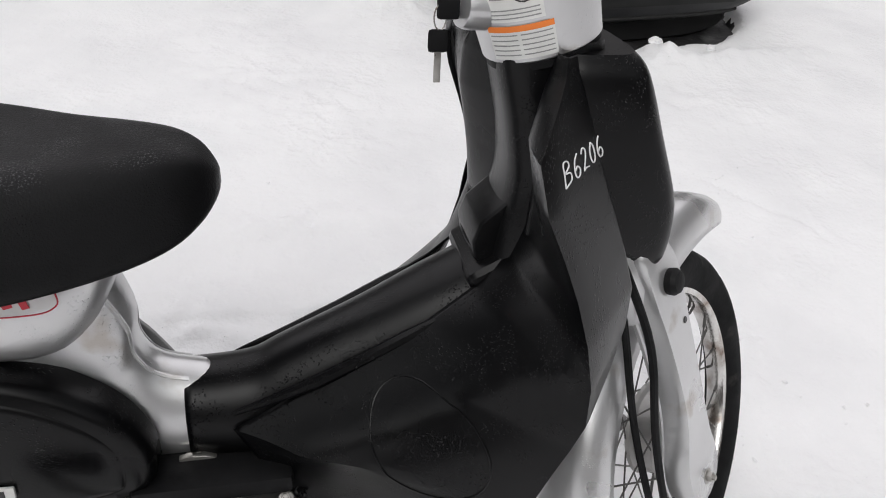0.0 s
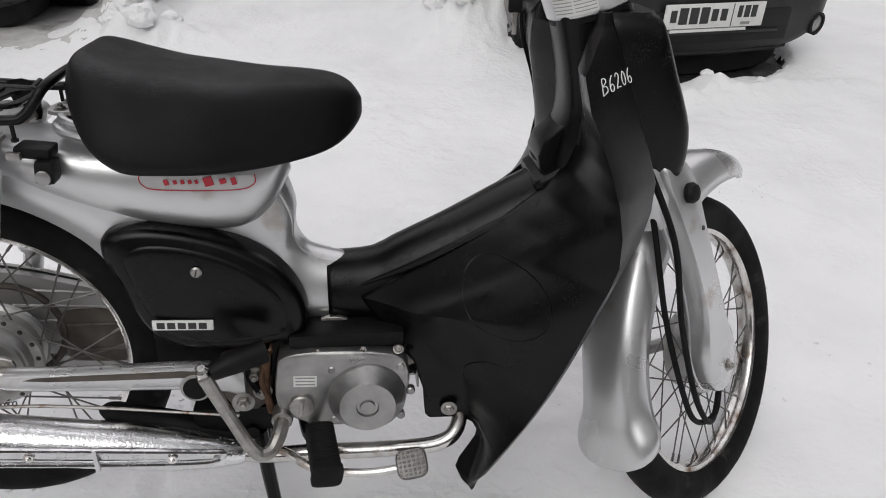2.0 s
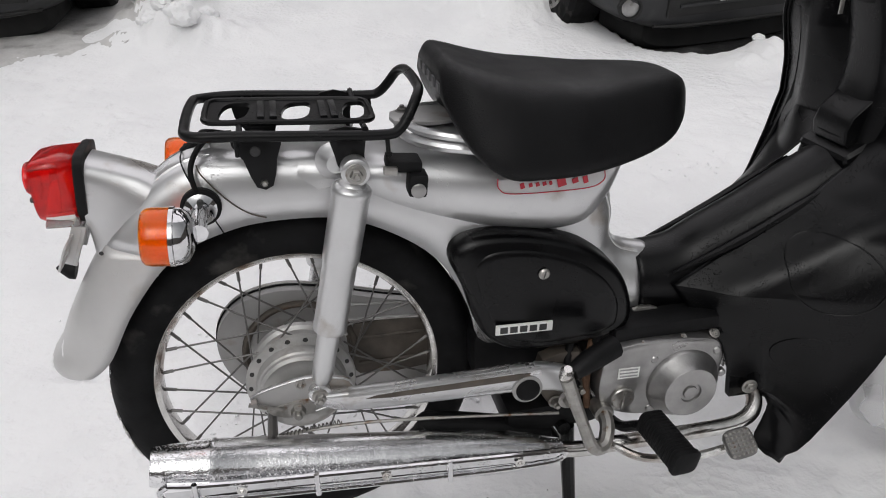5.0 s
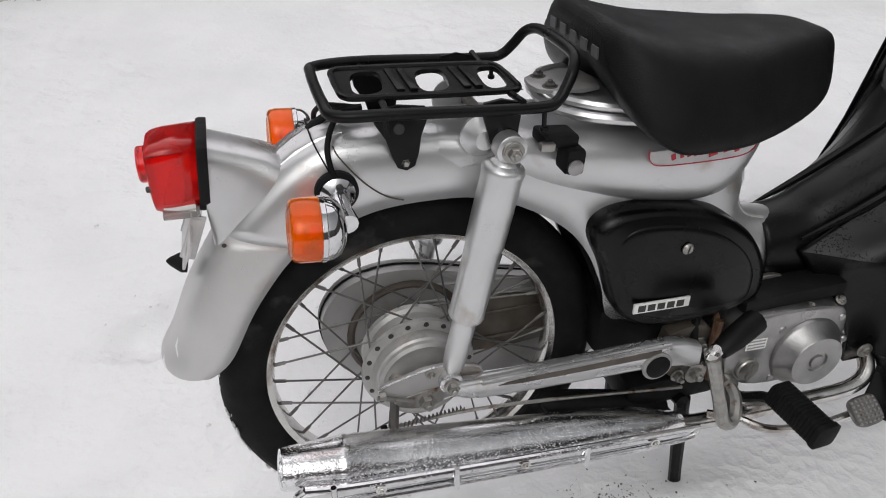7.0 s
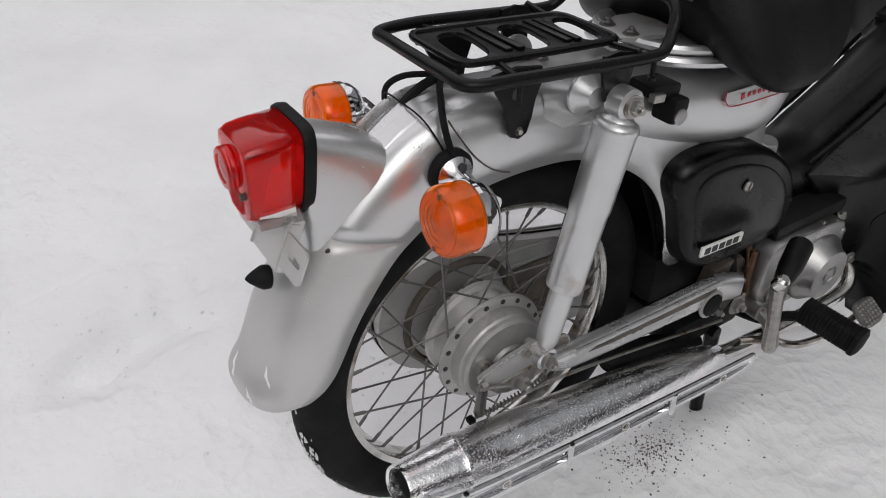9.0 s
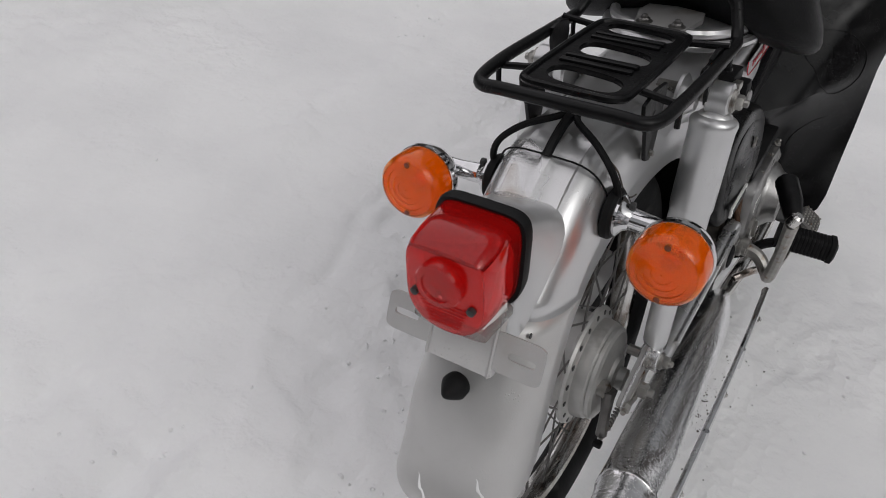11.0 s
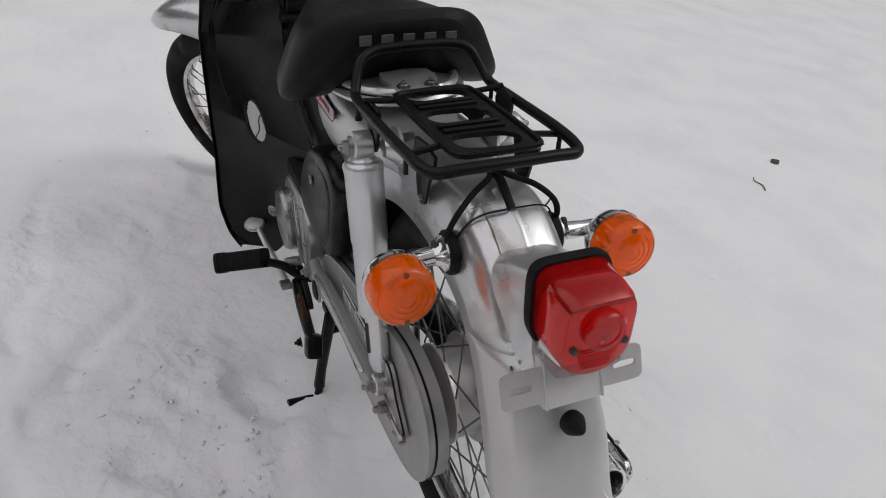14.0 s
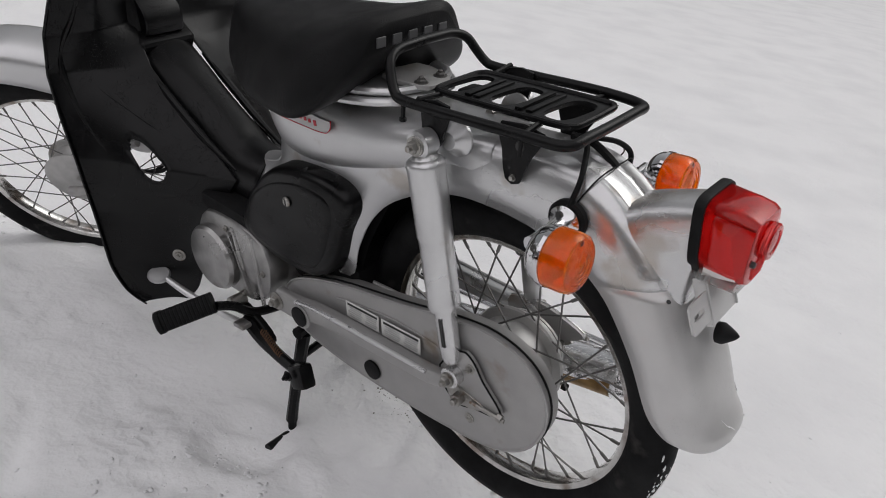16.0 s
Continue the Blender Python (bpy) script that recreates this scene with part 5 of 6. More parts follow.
part("rust_patch", loft(rust, closed=False, caps=False), BURNT, sil, "rust-stained inner side of the silencer")
# plain black oblong filling the dark place above the silencer
part("black_oblong", tube([(0.185, -0.072, 0.240), (0.200, -0.072, 0.238), (0.30, -0.074, 0.210), (0.395, -0.076, 0.180)], [0.014, 0.021, 0.023, 0.016], 14), BLACK_MATT, ex, "black oblong above the silencer")
guard = part("silencer_guard", tube([(-0.185, -0.186, 0.300), (-0.10, -0.190, 0.290), (0.20, -0.190, 0.262), (0.385, -0.186, 0.242)], 0.0045, 8, 4), CHROME, ex)
part("guard_rod", tube([(-0.195, -0.182, 0.272), (-0.10, -0.188, 0.262), (0.20, -0.188, 0.235), (0.36, -0.186, 0.225), (0.385, -0.184, 0.240)], 0.0045, 8, 4), CHROME, ex)
part("guard_rod", tube([(-0.195, -0.182, 0.272), (-0.197, -0.184, 0.290), (-0.185, -0.186, 0.300)], 0.0045, 8, 4), CHROME, ex)
part("guard_plate", loft([[(x, -0.187, z0 + 0.006), (x, -0.189, z0 + 0.020)] for x, z0 in ((-0.19, 0.272), (0.0, 0.254), (0.2, 0.235), (0.37, 0.224))], closed=False, caps=False), CHROME, ex)
for x, z in ((0.012, 0.268), (0.203, 0.249), (-0.15, 0.285)):
    part("guard_post", tube([(x, -0.192, z + 0.016), (x, -0.192, z - 0.022)], 0.004, 8, 1), CHROME, ex)
for x, z in ((-0.09, 0.276), (0.11, 0.257), (0.31, 0.238)):
    part("guard_bolt", bolt_mesh((x, -0.191, z), (0, -1, 0), 0.005, 0.004), CHROME_OLD, ex)


# ---- swing arm, chain case, brake ----
def build_swing_arm(s):
    if s < 0:
        y, line = 0.109, [(0.030, 0.350, 0.010), (0.070, 0.341, 0.017), (0.20, 0.335, 0.020), (0.36, 0.330, 0.024), (0.415, 0.312, 0.023)]
        plate = [(0.075, 0.365), (0.040, 0.376), (0.006, 0.380), (-0.055, 0.366), (-0.068, 0.355), (-0.050, 0.341), (-0.015, 0.315), (0.030, 0.322), (0.070, 0.336)]
        axle, slot_bolt, cap, nut = (-0.004, 0.328), (-0.052, 0.353), (0.342, 0.316), (0.411, 0.284)
    else:
        y, line = 0.108, [(0.030, 0.342, 0.010), (0.070, 0.326, 0.014), (0.20, 0.314, 0.015), (0.32, 0.300, 0.019), (0.372, 0.284, 0.023), (0.430, 0.278, 0.022)]
        plate = [(0.060, 0.345), (0.024, 0.392), (0.000, 0.386), (-0.020, 0.360), (-0.054, 0.327), (-0.048, 0.311), (-0.010, 0.302), (0.020, 0.292), (0.048, 0.308)]
        axle, slot_bolt, cap, nut = (0.016, 0.310), (-0.046, 0.320), (0.361, 0.280), (0.426, 0.278)
    rows = blend_rows(line, 3)
    # left arm takes the darker silver, which paints in its shade
    arm = part("swing_arm", loft([[(x, s * (y + 0.011 * spow(math.cos(a), 0.5)), z + h * spow(math.sin(a), 0.5)) for a in (2 * math.pi * i / 20 for i in range(20))] for x, z, h in rows]), SILVER if s < 0 else SILVER_DULL_SHADED, bike, "silver swing arm")
    part("flange", tube([(x, s * (y + 0.012), z + h - 0.002) for x, z, h in line[1:-1]], 0.0038, 8, 4), SILVER, arm)
    part("fork_end", hull_plate(plate, s * 0.092, s * 0.099, 0.002, 3), SILVER_DULL_SHADED, arm)
    if s < 0:
        # the groove is a thin dark strip laid on the arm's side
        part("groove", hull_plate([(0.11, 0.347), (0.32, 0.347), (0.345, 0.341), (0.33, 0.335), (0.13, 0.340)], s * 0.116, s * 0.1208, 0.0006, 2), GRIME, arm, "dark groove strip along the arm")
    part("plate_edge", tube([(x, s * 0.0985, z) for x, z in plate], 0.0016, 6, 3, True), SILVER if s < 0 else BLACK_MATT, arm)
    part("axle_nut", bolt_mesh((axle[0], s * 0.100, axle[1]), (0, s, 0), 0.011, 0.013, 1.35), STEEL, arm)
    part("axle_plate", hull_plate([(axle[0] - 0.022, axle[1] + 0.012), (axle[0] + 0.02, axle[1] + 0.016), (axle[0] + 0.024, axle[1] - 0.010), (axle[0] - 0.020, axle[1] - 0.012), (axle[0] - 0.045, axle[1] + 0.004)], s * 0.097, s * 0.101, 0.0015, 2), STEEL, arm)
    part("adjuster", tube([(slot_bolt[0] - 0.020, s * 0.103, slot_bolt[1] - 0.002), (axle[0] - 0.02, s * 0.103, axle[1] + 0.004)], 0.0032, 8, 1), STEEL, arm)
    part("adjuster_nut", lathe([(0.0065, 0), (0.0065, 0.008)], (slot_bolt[0] - 0.008, s * 0.103, slot_bolt[1]), (-1, 0, -0.1), 6), STEEL, arm)
    part("plate_bolt", bolt_mesh((0.004, s * 0.099, 0.371), (0, s, 0), 0.0055, 0.006), STEEL, arm)
    part("pivot_cap", lathe([(0.019, 0.0), (0.019, 0.005), (0.014, 0.007)], (cap[0], s * (y + 0.011), cap[1]), (0, s, 0), 24), BLACK_MATT, arm)
    part("cap_rim", lathe([(0.024, 0.0), (0.024, 0.003), (0.019, 0.004)], (cap[0], s * (y + 0.010), cap[1]), (0, s, 0), 24), SILVER_DULL_SHADED, arm)
    part("pivot_nut", bolt_mesh((nut[0], s * (y + 0.011), nut[1]), (0, s, 0), 0.011, 0.010, 1.6), STEEL, arm)


for s in (-1, 1):
    build_swing_arm(s)

case_line = [(-0.02, 0.440), (-0.082, 0.424), (-0.118, 0.382), (-0.122, 0.328), (-0.098, 0.275), (-0.045, 0.238), (0.05, 0.218), (0.20, 0.205), (0.34, 0.208), (0.42, 0.230), (0.44, 0.270), (0.41, 0.318), (0.31, 0.362), (0.15, 0.402), (0.05, 0.430)]
case = part("chain_case", hull_plate(case_line, 0.060, 0.089, 0.004, 4), SILVER_DULL_SHADED, bike, "silver pressed-steel chain case")
for z0, z1 in ((0.405, 0.385), (0.375, 0.360), (0.345, 0.335), (0.30, 0.29), (0.275, 0.265)):
    part("case_rib", tube([(0.02, 0.0605, z0), (0.24, 0.0605, z1)], 0.003, 6, 1), SILVER_DULL_SHADED, case)
part("case_plug", lathe([(0.018, 0.0), (0.018, 0.004), (0.013, 0.005)], (0.212, 0.089, 0.232), (0, 1, 0), 24), BLACK_MATT, case, "black rubber plug")
part("case_edge", tube([(x, 0.088, z) for x, z in case_line], 0.0026, 6, 4, True), SILVER_DULL_SHADED, case)
part("case_joint", tube([(0.1 + (x - 0.1) * 1.004, 0.078, 0.32 + (z - 0.32) * 1.01) for x, z in case_line], 0.0018, 6, 4, True), BLACK_MATT, case)
part("case_fold", tube([(0.03, 0.090, 0.362), (0.16, 0.090, 0.366), (0.30, 0.090, 0.338)], 0.002, 6, 4), SILVER_DULL_SHADED, case)
part("case_bolt", bolt_mesh((0.004, 0.089, 0.266), (0, 1, 0), 0.006, 0.004), STEEL, case)
part("inner_ring", tube([(0.006 + 0.088 * math.cos(a), 0.058, 0.326 + 0.088 * math.sin(a)) for a in (2 * math.pi * i / 40 for i in range(40))], 0.006, 8, 1, True), GRIME, case, "black grime round the hub")
part("grimy_panel", hull_plate([(0.10, 0.362), (0.235, 0.352), (0.25, 0.30), (0.235, 0.262), (0.10, 0.262), (0.085, 0.31)], 0.0615, 0.056, 0.002, 2), GRIME, case, "brown greasy inner panel of the chain case")
for z in (0.285, 0.335):
    part("case_rib", tube([(0.10, 0.0555, z), (0.225, 0.0555, z - 0.002)], 0.003, 6, 1), GRIME, case)
for k, (x0, x1) in enumerate(((0.272, 0.196), (0.190, 0.106))):
    x, z = (x0 + x1) / 2 - 0.001, 0.337 + 0.007 * k
    lb = part("warning_label", box((x, 0.0935, z), (x0 - x1, 0.001, 0.031), 0.0003, (0, 5, 0), 1), WHITE, case, "white warning label with unreadable print")
    part("print", box((x, 0.0943, z + 0.0105), ((x0 - x1) * 0.90, 0.0006, 0.0042), 0.0001, (0, 5, 0), 1), INK, lb)
    for i in range(5):
        for j, (u, w) in enumerate(((-0.27, 0.36), (0.20, 0.44))):
            part("print", box((x + u * (x0 - x1), 0.0943, z + 0.0055 - 0.0042 * i - 0.087 * u * (x0 - x1)), ((x0 - x1) * w * (1 - 0.12 * ((i + j) % 3)), 0.0006, 0.0016), 0.0001, (0, 5, 0), 1), PRINT, lb)

# brake panel and lever on the drum
panel = part("brake_panel", lathe([(0.066, 0.0), (0.065, 0.005), (0.060, 0.008), (0.057, 0.0075), (0.050, 0.010), (0.030, 0.013), (0.027, 0.018), (0.016, 0.020), (0.015, 0.030), (0.008, 0.031)], (0.004, -0.050, 0.324), (0, -1, 0), 44), HUB_ALLOY, bike, "cast brake panel with lever and rod")
part("brake_cam", lathe([(0.012, 0.0), (0.012, 0.012), (0.007, 0.016)], (-0.036, -0.058, 0.338), (0, -1, 0), 14), STEEL, panel)
part("brake_lever", tube([(-0.038, -0.072, 0.342), (-0.044, -0.074, 0.305), (-0.048, -0.074, 0.266)], [0.010, 0.007, 0.008], 8), SPOKE_STEEL, panel)
part("brake_rod", tube([(-0.066, -0.075, 0.262), (0.10, -0.086, 0.272), (0.40, -0.11, 0.25)], 0.0028, 6), STEEL, panel)
part("brake_spring", tube([(-0.038 + 0.0010 * i, -0.0775 + 0.0038 * math.sin(i * 1.05), 0.265 + 0.0001 * i + 0.0038 * math.cos(i * 1.05)) for i in range(96)], 0.0010, 5, 1), SPOKE_STEEL, panel)
part("wing_nut", box((-0.062, -0.075, 0.262), (0.010, 0.012, 0.008), 0.002), BLACK_MATT, panel)
part("panel_rib", tube([(0.030, -0.060, 0.322), (0.055, -0.058, 0.335)], 0.006, 8, 1), ALLOY, panel)

# ---- foot controls and stands ----
kick = part("kick_starter", tube([(0.468, -0.118, 0.252), (0.466, -0.150, 0.244), (0.452, -0.172, 0.226), (0.430, -0.180, 0.234), (0.404, -0.188, 0.300), (0.374, -0.194, 0.385)], [0.013, 0.012, 0.0115, 0.0105, 0.0095, 0.011], 10), STEEL, bike, "folding kick starter lever with black rubber pedal")
part("pedal_rubber", tube([(0.384, -0.192, 0.390), (0.412, -0.182, 0.398), (0.458, -0.163, 0.404)], [0.012, 0.017, 0.018], 12), BLACK_MATT, kick)
part("pedal_pin", lathe([(0.010, -0.004), (0.010, 0.012), (0.006, 0.016)], (0.373, -0.194, 0.390), (0, -0.4, 0.9), 14), CHROME_OLD, kick)
part("kick_shaft", lathe([(0.016, 0), (0.016, 0.028), (0.012, 0.030)], (0.468, -0.105, 0.252), (0, -1, 0), 20), STEEL, kick)


def build_peg(s):
    bar = part("foot_peg", tube([(0.490, s * 0.03, 0.198), (0.505, s * 0.11, 0.205), (0.520, s * 0.150, 0.232), (0.527, s * 0.180, 0.244)], 0.009, 10), BLACK_PAINT, bike, "foot peg with ribbed black rubber")
    a, b = Vector((0.528, s * (0.165 if s < 0 else 0.184), 0.255)), Vector((0.541, s * 0.252, 0.247)) if s < 0 else Vector((0.575, s * 0.262, 0.228))
    prof = [(0.006, 0.0)]
    L = (b - a).length
    for i in range(14):
        h = L * i / 14
        prof += [(0.0195, h + 0.001), (0.0195, h + L / 14 * 0.7), (0.0186, h + L / 14 * 0.8), (0.0186, h + L / 14 * 0.95)]
    prof += [(0.021, L), (0.021, L + 0.008), (0.014, L + 0.012)]
    q = Vector((0, 0, 1)).rotation_difference((b - a).normalized()).to_matrix()
    rings = [[a + q @ Vector((1.1 * r * spow(math.cos(t), 0.45), 1.0 * r * spow(math.sin(t), 0.45), h)) for t in (2 * math.pi * i / 24 for i in range(24))] for r, h in prof]
    part("peg_rubber", loft(rings), BLACK_MATT, bar)


for s in (-1, 1):
    build_peg(s)

brake = part("brake_pedal", tube([(0.445, -0.125, 0.195), (0.478, -0.150, 0.200), (0.520, -0.180, 0.192), (0.600, -0.190, 0.186), (0.668, -0.192, 0.196)], 0.0068, 10), CHROME_OLD, bike, "chrome brake pedal with a studded pad")
pad_m = pose(0.669, -0.204, 0.211, 40, -10, 0)
pad_bm = loft([[(a * spow(math.cos(t), 0.55), b * spow(math.sin(t), 0.55), h) for t in (2 * math.pi * i / 32 for i in range(32))] for a, b, h in ((0.020, 0.019, -0.006), (0.024, 0.023, -0.004), (0.0245, 0.0235, 0.003), (0.022, 0.021, 0.0055))])
pad_bm.transform(pad_m)
pad = part("pad", pad_bm, SPOKE_STEEL, brake)
for i in range(6):
    for j in range(6):
        q = pose(0.669, -0.204, 0.211, 40, -10, 0) @ Vector((-0.018 + 0.0072 * i, -0.017 + 0.0068 * j, 0.006))
        part("stud", lathe([(0.0026, -0.002), (0.0022, 0.001), (0.0008, 0.002)], q, (0.1, -0.64, 0.75), 6), STEEL, pad)
shift = part("gear_lever", tube([(0.735, 0.167, 0.200), (0.66, 0.160, 0.192), (0.56, 0.150, 0.192), (0.500, 0.150, 0.205)], [0.006, 0.007, 0.007, 0.006], 10), SILVER, bike, "silver rocker gear lever")
part("toe_pad", lathe([(0.022, 0.0), (0.023, 0.004), (0.020, 0.008), (0.004, 0.009)], (0.742, 0.172, 0.200), (-0.2, 0.1, 1), 20), SILVER, shift)
part("heel_pad", box((0.488, 0.155, 0.210), (0.030, 0.022, 0.010), 0.004, (0, 8, 0)), ALLOY, shift)
part("lever_boss", lathe([(0.013, 0), (0.013, 0.03), (0.008, 0.033)], (0.54, 0.112, 0.222), (0, 1, 0), 16), STEEL, shift)

stand = part("centre_stand", tube([(0.415, -0.10, 0.205), (0.400, 0.10, 0.205)], 0.012, 10, 1), BLACK_PAINT, bike, "black steel centre stand down on the snow")
part("leg", tube([(0.398, 0.085, 0.200), (0.404, 0.098, 0.120), (0.410, 0.110, 0.040), (0.414, 0.116, -0.012)], [0.013, 0.012, 0.011, 0.012], 10), BLACK_PAINT, stand)
part("leg", tube([(0.425, -0.085, 0.200), (0.432, -0.085, 0.110), (0.440, -0.084, 0.020), (0.442, -0.086, -0.012)], [0.013, 0.012, 0.011, 0.012], 10), BLACK_PAINT, stand)
part("foot", tube([(0.412, 0.116, -0.010), (0.408, 0.124, -0.034), (0.405, 0.150, -0.034), (0.402, 0.186, -0.030)], 0.0085, 10), BLACK_PAINT, stand)
part("cross_bar", tube([(0.415, 0.09, 0.13), (0.432, -0.085, 0.13)], 0.008, 8, 1), BLACK_PAINT, stand)
part("spring", tube([(0.375 + 0.00012 * i, -0.072 + 0.007 * math.sin(i * 1.05), 0.225 - 0.0009 * i) for i in range(110)], 0.0014, 5, 1), SPOKE_STEEL, stand)
side = part("side_stand", tube([(0.520, 0.125, 0.190), (0.47, 0.130, 0.172), (0.40, 0.134, 0.165), (0.352, 0.136, 0.165)], [0.013, 0.012, 0.011, 0.010], 10), BLACK_PAINT, bike, "black side stand folded up")
part("stand_block", box((0.347, 0.136, 0.160), (0.042, 0.030, 0.046), 0.008, (10, 30, 0)), BLACK_PAINT, side)
part("stand_bolt", bolt_mesh((0.360, 0.156, 0.165), (0, 1, 0), 0.007, 0.008), BLACK_PAINT, side)
part("stand_bracket", hull_plate([(0.54, 0.215), (0.50, 0.205), (0.46, 0.185), (0.45, 0.165), (0.48, 0.155), (0.53, 0.175)], 0.110, 0.122, 0.003, 2), BLACK_PAINT, side)
part("stand_spring", tube([(0.455 - 0.0007 * i, 0.135 + 0.006 * math.sin(i * 1.05), 0.20 - 0.0004 * i + 0.006 * math.cos(i * 1.05)) for i in range(90)], 0.0013, 5, 1), RUST, side)
part("air_box", box((0.36, 0, 0.345), (0.18, 0.13, 0.09), 0.02), BLACK_MATT, bike, "black parts behind the side covers")
part("inner_guard", shell([(0.215, 0.545, 0.275, 0.56, 0.045), (0.262, 0.44, 0.32, 0.45, 0.05), (0.282, 0.36, 0.34, 0.36, 0.05), (0.285, 0.29, 0.34, 0.29, 0.05)], 12, 3), BLACK_MATT, bike, "black inner mudguard")
part("frame_tube", box((0.40, -0.03, 0.225), (0.16, 0.12, 0.05), 0.012), BLACK_MATT, bike, "black frame crossmember under the engine")
part("rusty_strut", tube([(0.452, -0.10, 0.36), (0.445, -0.105, 0.30), (0.450, -0.105, 0.25)], 0.006, 8), RUST, bike, "rusty bracket behind the engine")

# ---- front end, turned to the left ----
RAKE, STEER = radians(26.2), radians(42.6)
fwd, up_axis = Vector((math.cos(RAKE), 0, math.sin(RAKE))), Vector((-math.sin(RAKE), 0, math.cos(RAKE)))
uu = math.cos(STEER) * fwd + math.sin(STEER) * Vector((0, 1, 0))
vv = math.cos(STEER) * Vector((0, 1, 0)) - math.sin(STEER) * fwd
STEERED = Matrix.Translation((1.1807, 0, 0.1764)) @ Matrix((uu, vv, up_axis)).transposed().to_4x4()


def turned(bm):
    bm.transform(STEERED)
    return bm


m_front = STEERED @ pose(0.106, 0, 0)
front = wheel("front_wheel", m_front, 1.049, bike, "spoked front wheel turned to the left")
hub_holes(front, m_front)
tread_snow(front, m_front, 0.301, ((262, 12, 120), (240, 8, 60), (300, 12, 70)), 5)
fork = part("front_fork", turned(loft([[(0.035 + hx * spow(math.cos(a), 0.5), hy * spow(math.sin(a), 0.5), z) for a in (2 * math.pi * i / 28 for i in range(28))] for z, hx, hy in ((0.36, 0.03, 0.10), (0.42, 0.045, 0.12), (0.47, 0.045, 0.115), (0.52, 0.035, 0.08))])), SILVER, bike, "silver pressed-steel front fork")
leg_line = [(0.018, 0.460), (0.016, 0.33), (0.006, 0.23), (-0.012, 0.175), (-0.040, 0.125), (-0.045, 0.08), (-0.034, 0.045), (0.000, 0.034), (0.032, 0.046), (0.046, 0.080), (0.046, 0.13), (0.062, 0.22), (0.080, 0.33), (0.092, 0.41), (0.080, 0.455), (0.045, 0.475)]
for s in (-1, 1):
    leg = part("leg", turned(hull_plate(leg_line, s * 0.085, s * 0.128, 0.016, 4)), SILVER, fork, "", 50)
    part("leg_seam", turned(tube([(x, s * 0.090, z) for x, z in leg_line], 0.003, 6, 3, True)), SILVER, leg)
    part("pivot_bolt", turned(bolt_mesh((0.002, s * 0.127, 0.077), (0, s, 0), 0.008, 0.008)), STEEL, leg)
    part("rubber_plug", turned(lathe([(0.016, 0.0), (0.017, 0.010), (0.013, 0.016), (0.004, 0.018)], (0.056, s * 0.126, 0.399), (0, s, 0), 20)), BLACK_MATT, leg, "black rubber plug")
    part("hole", turned(lathe([(0.0045, 0), (0.004, 0.001)], (0.064, s * 0.1282, 0.325), (0, s, 0), 12)), INK, leg)
    part("link_arm", turned(tube([(0.002, s * 0.075, 0.077), (0.06, s * 0.074, 0.03), (0.106, s * 0.07, 0.0)], 0.013, 10)), SILVER_DULL_SHADED, leg)

fend = []
for ang, w, r0, r1 in blend_rows([(33, 0.018, 0.358, 0.366), (37, 0.040, 0.350, 0.372), (48, 0.064, 0.334, 0.382), (70, 0.070, 0.312, 0.384), (95, 0.066, 0.295, 0.370), (120, 0.061, 0.283, 0.342), (140, 0.058, 0.278, 0.326), (152, 0.058, 0.276, 0.324), (160, 0.063, 0.280, 0.328), (167, 0.076, 0.290, 0.340), (172, 0.070, 0.310, 0.350), (174, 0.042, 0.328, 0.353)], 4):
    a = radians(ang)
    fend.append(arch((0.114 + r0 * math.cos(a), r0 * math.sin(a)), (0.114 + r1 * math.cos(a), r1 * math.sin(a)), w, 20, 0.5, 0.8))
thick(part("front_mudguard", turned(loft(fend, closed=False, caps=False)), SILVER, bike, "silver front mudguard with a flared tail"), 0.0025)

for k, (y, dx) in enumerate(((-0.060, 0.0), (-0.085, 0.02))):
    part("brake_cable", tube([(1.040, -0.055 - 0.02 * k, 0.64), (1.074 + dx, -0.060 - 0.03 * k, 0.52), (1.102 + dx, -0.085 - 0.02 * k, 0.38), (1.140 + dx, -0.115, 0.25), (1.178 + dx, -0.110, 0.180), (1.232, -0.075, 0.165), (1.256, -0.03, 0.205)], 0.0052, 8), BLACK_MATT, bike, "black cable down the fork")

# handlebar cover with key
hb_c, hb_ax = Vector((0.944, 0.0, 0.867)), Vector((-0.30, 0, 0.954))
bar = part("handlebar_cover", lathe([(0.060, -0.002), (0.0625, 0.0), (0.064, 0.02), (0.068, 0.07), (0.074, 0.13), (0.070, 0.17), (0.04, 0.19)], hb_c, hb_ax, 44), SILVER, bike, "silver handlebar cover with warning stickers")
part("rubber_ring", lathe([(0.056, -0.012), (0.060, -0.010), (0.060, 0.0)], hb_c, hb_ax, 40), BLACK_MATT, bar)


def on_cover(a, h, lift=0.0):
    q = Vector((0, 0, 1)).rotation_difference(hb_ax.normalized()).to_matrix()
    r = 0.0635 + 0.06 * h + lift
    return hb_c + q @ Vector((r * math.cos(radians(a)), r * math.sin(radians(a)), h))


def wrap(a0, a1, h0, h1, lift):
    return loft([[on_cover(a0 + (a1 - a0) * i / 10, h, lift) for i in range(11)] for h in (h0, h1)], closed=False, caps=False)


card = part("warning_sticker", wrap(208, 268, 0.004, 0.038, 0.0005), WHITE, bar, "white sticker with an orange band and small print")
part("band", wrap(208, 268, 0.0320, 0.038, 0.0009), ORANGE_INK, card)
for i in range(5):
    part("print", wrap(210, 236, 0.028 - 0.0050 * i, 0.0292 - 0.0050 * i, 0.0009), PRINT, card)
    part("print", wrap(239, 266, 0.028 - 0.0050 * i, 0.0292 - 0.0050 * i, 0.0009), PRINT, card)
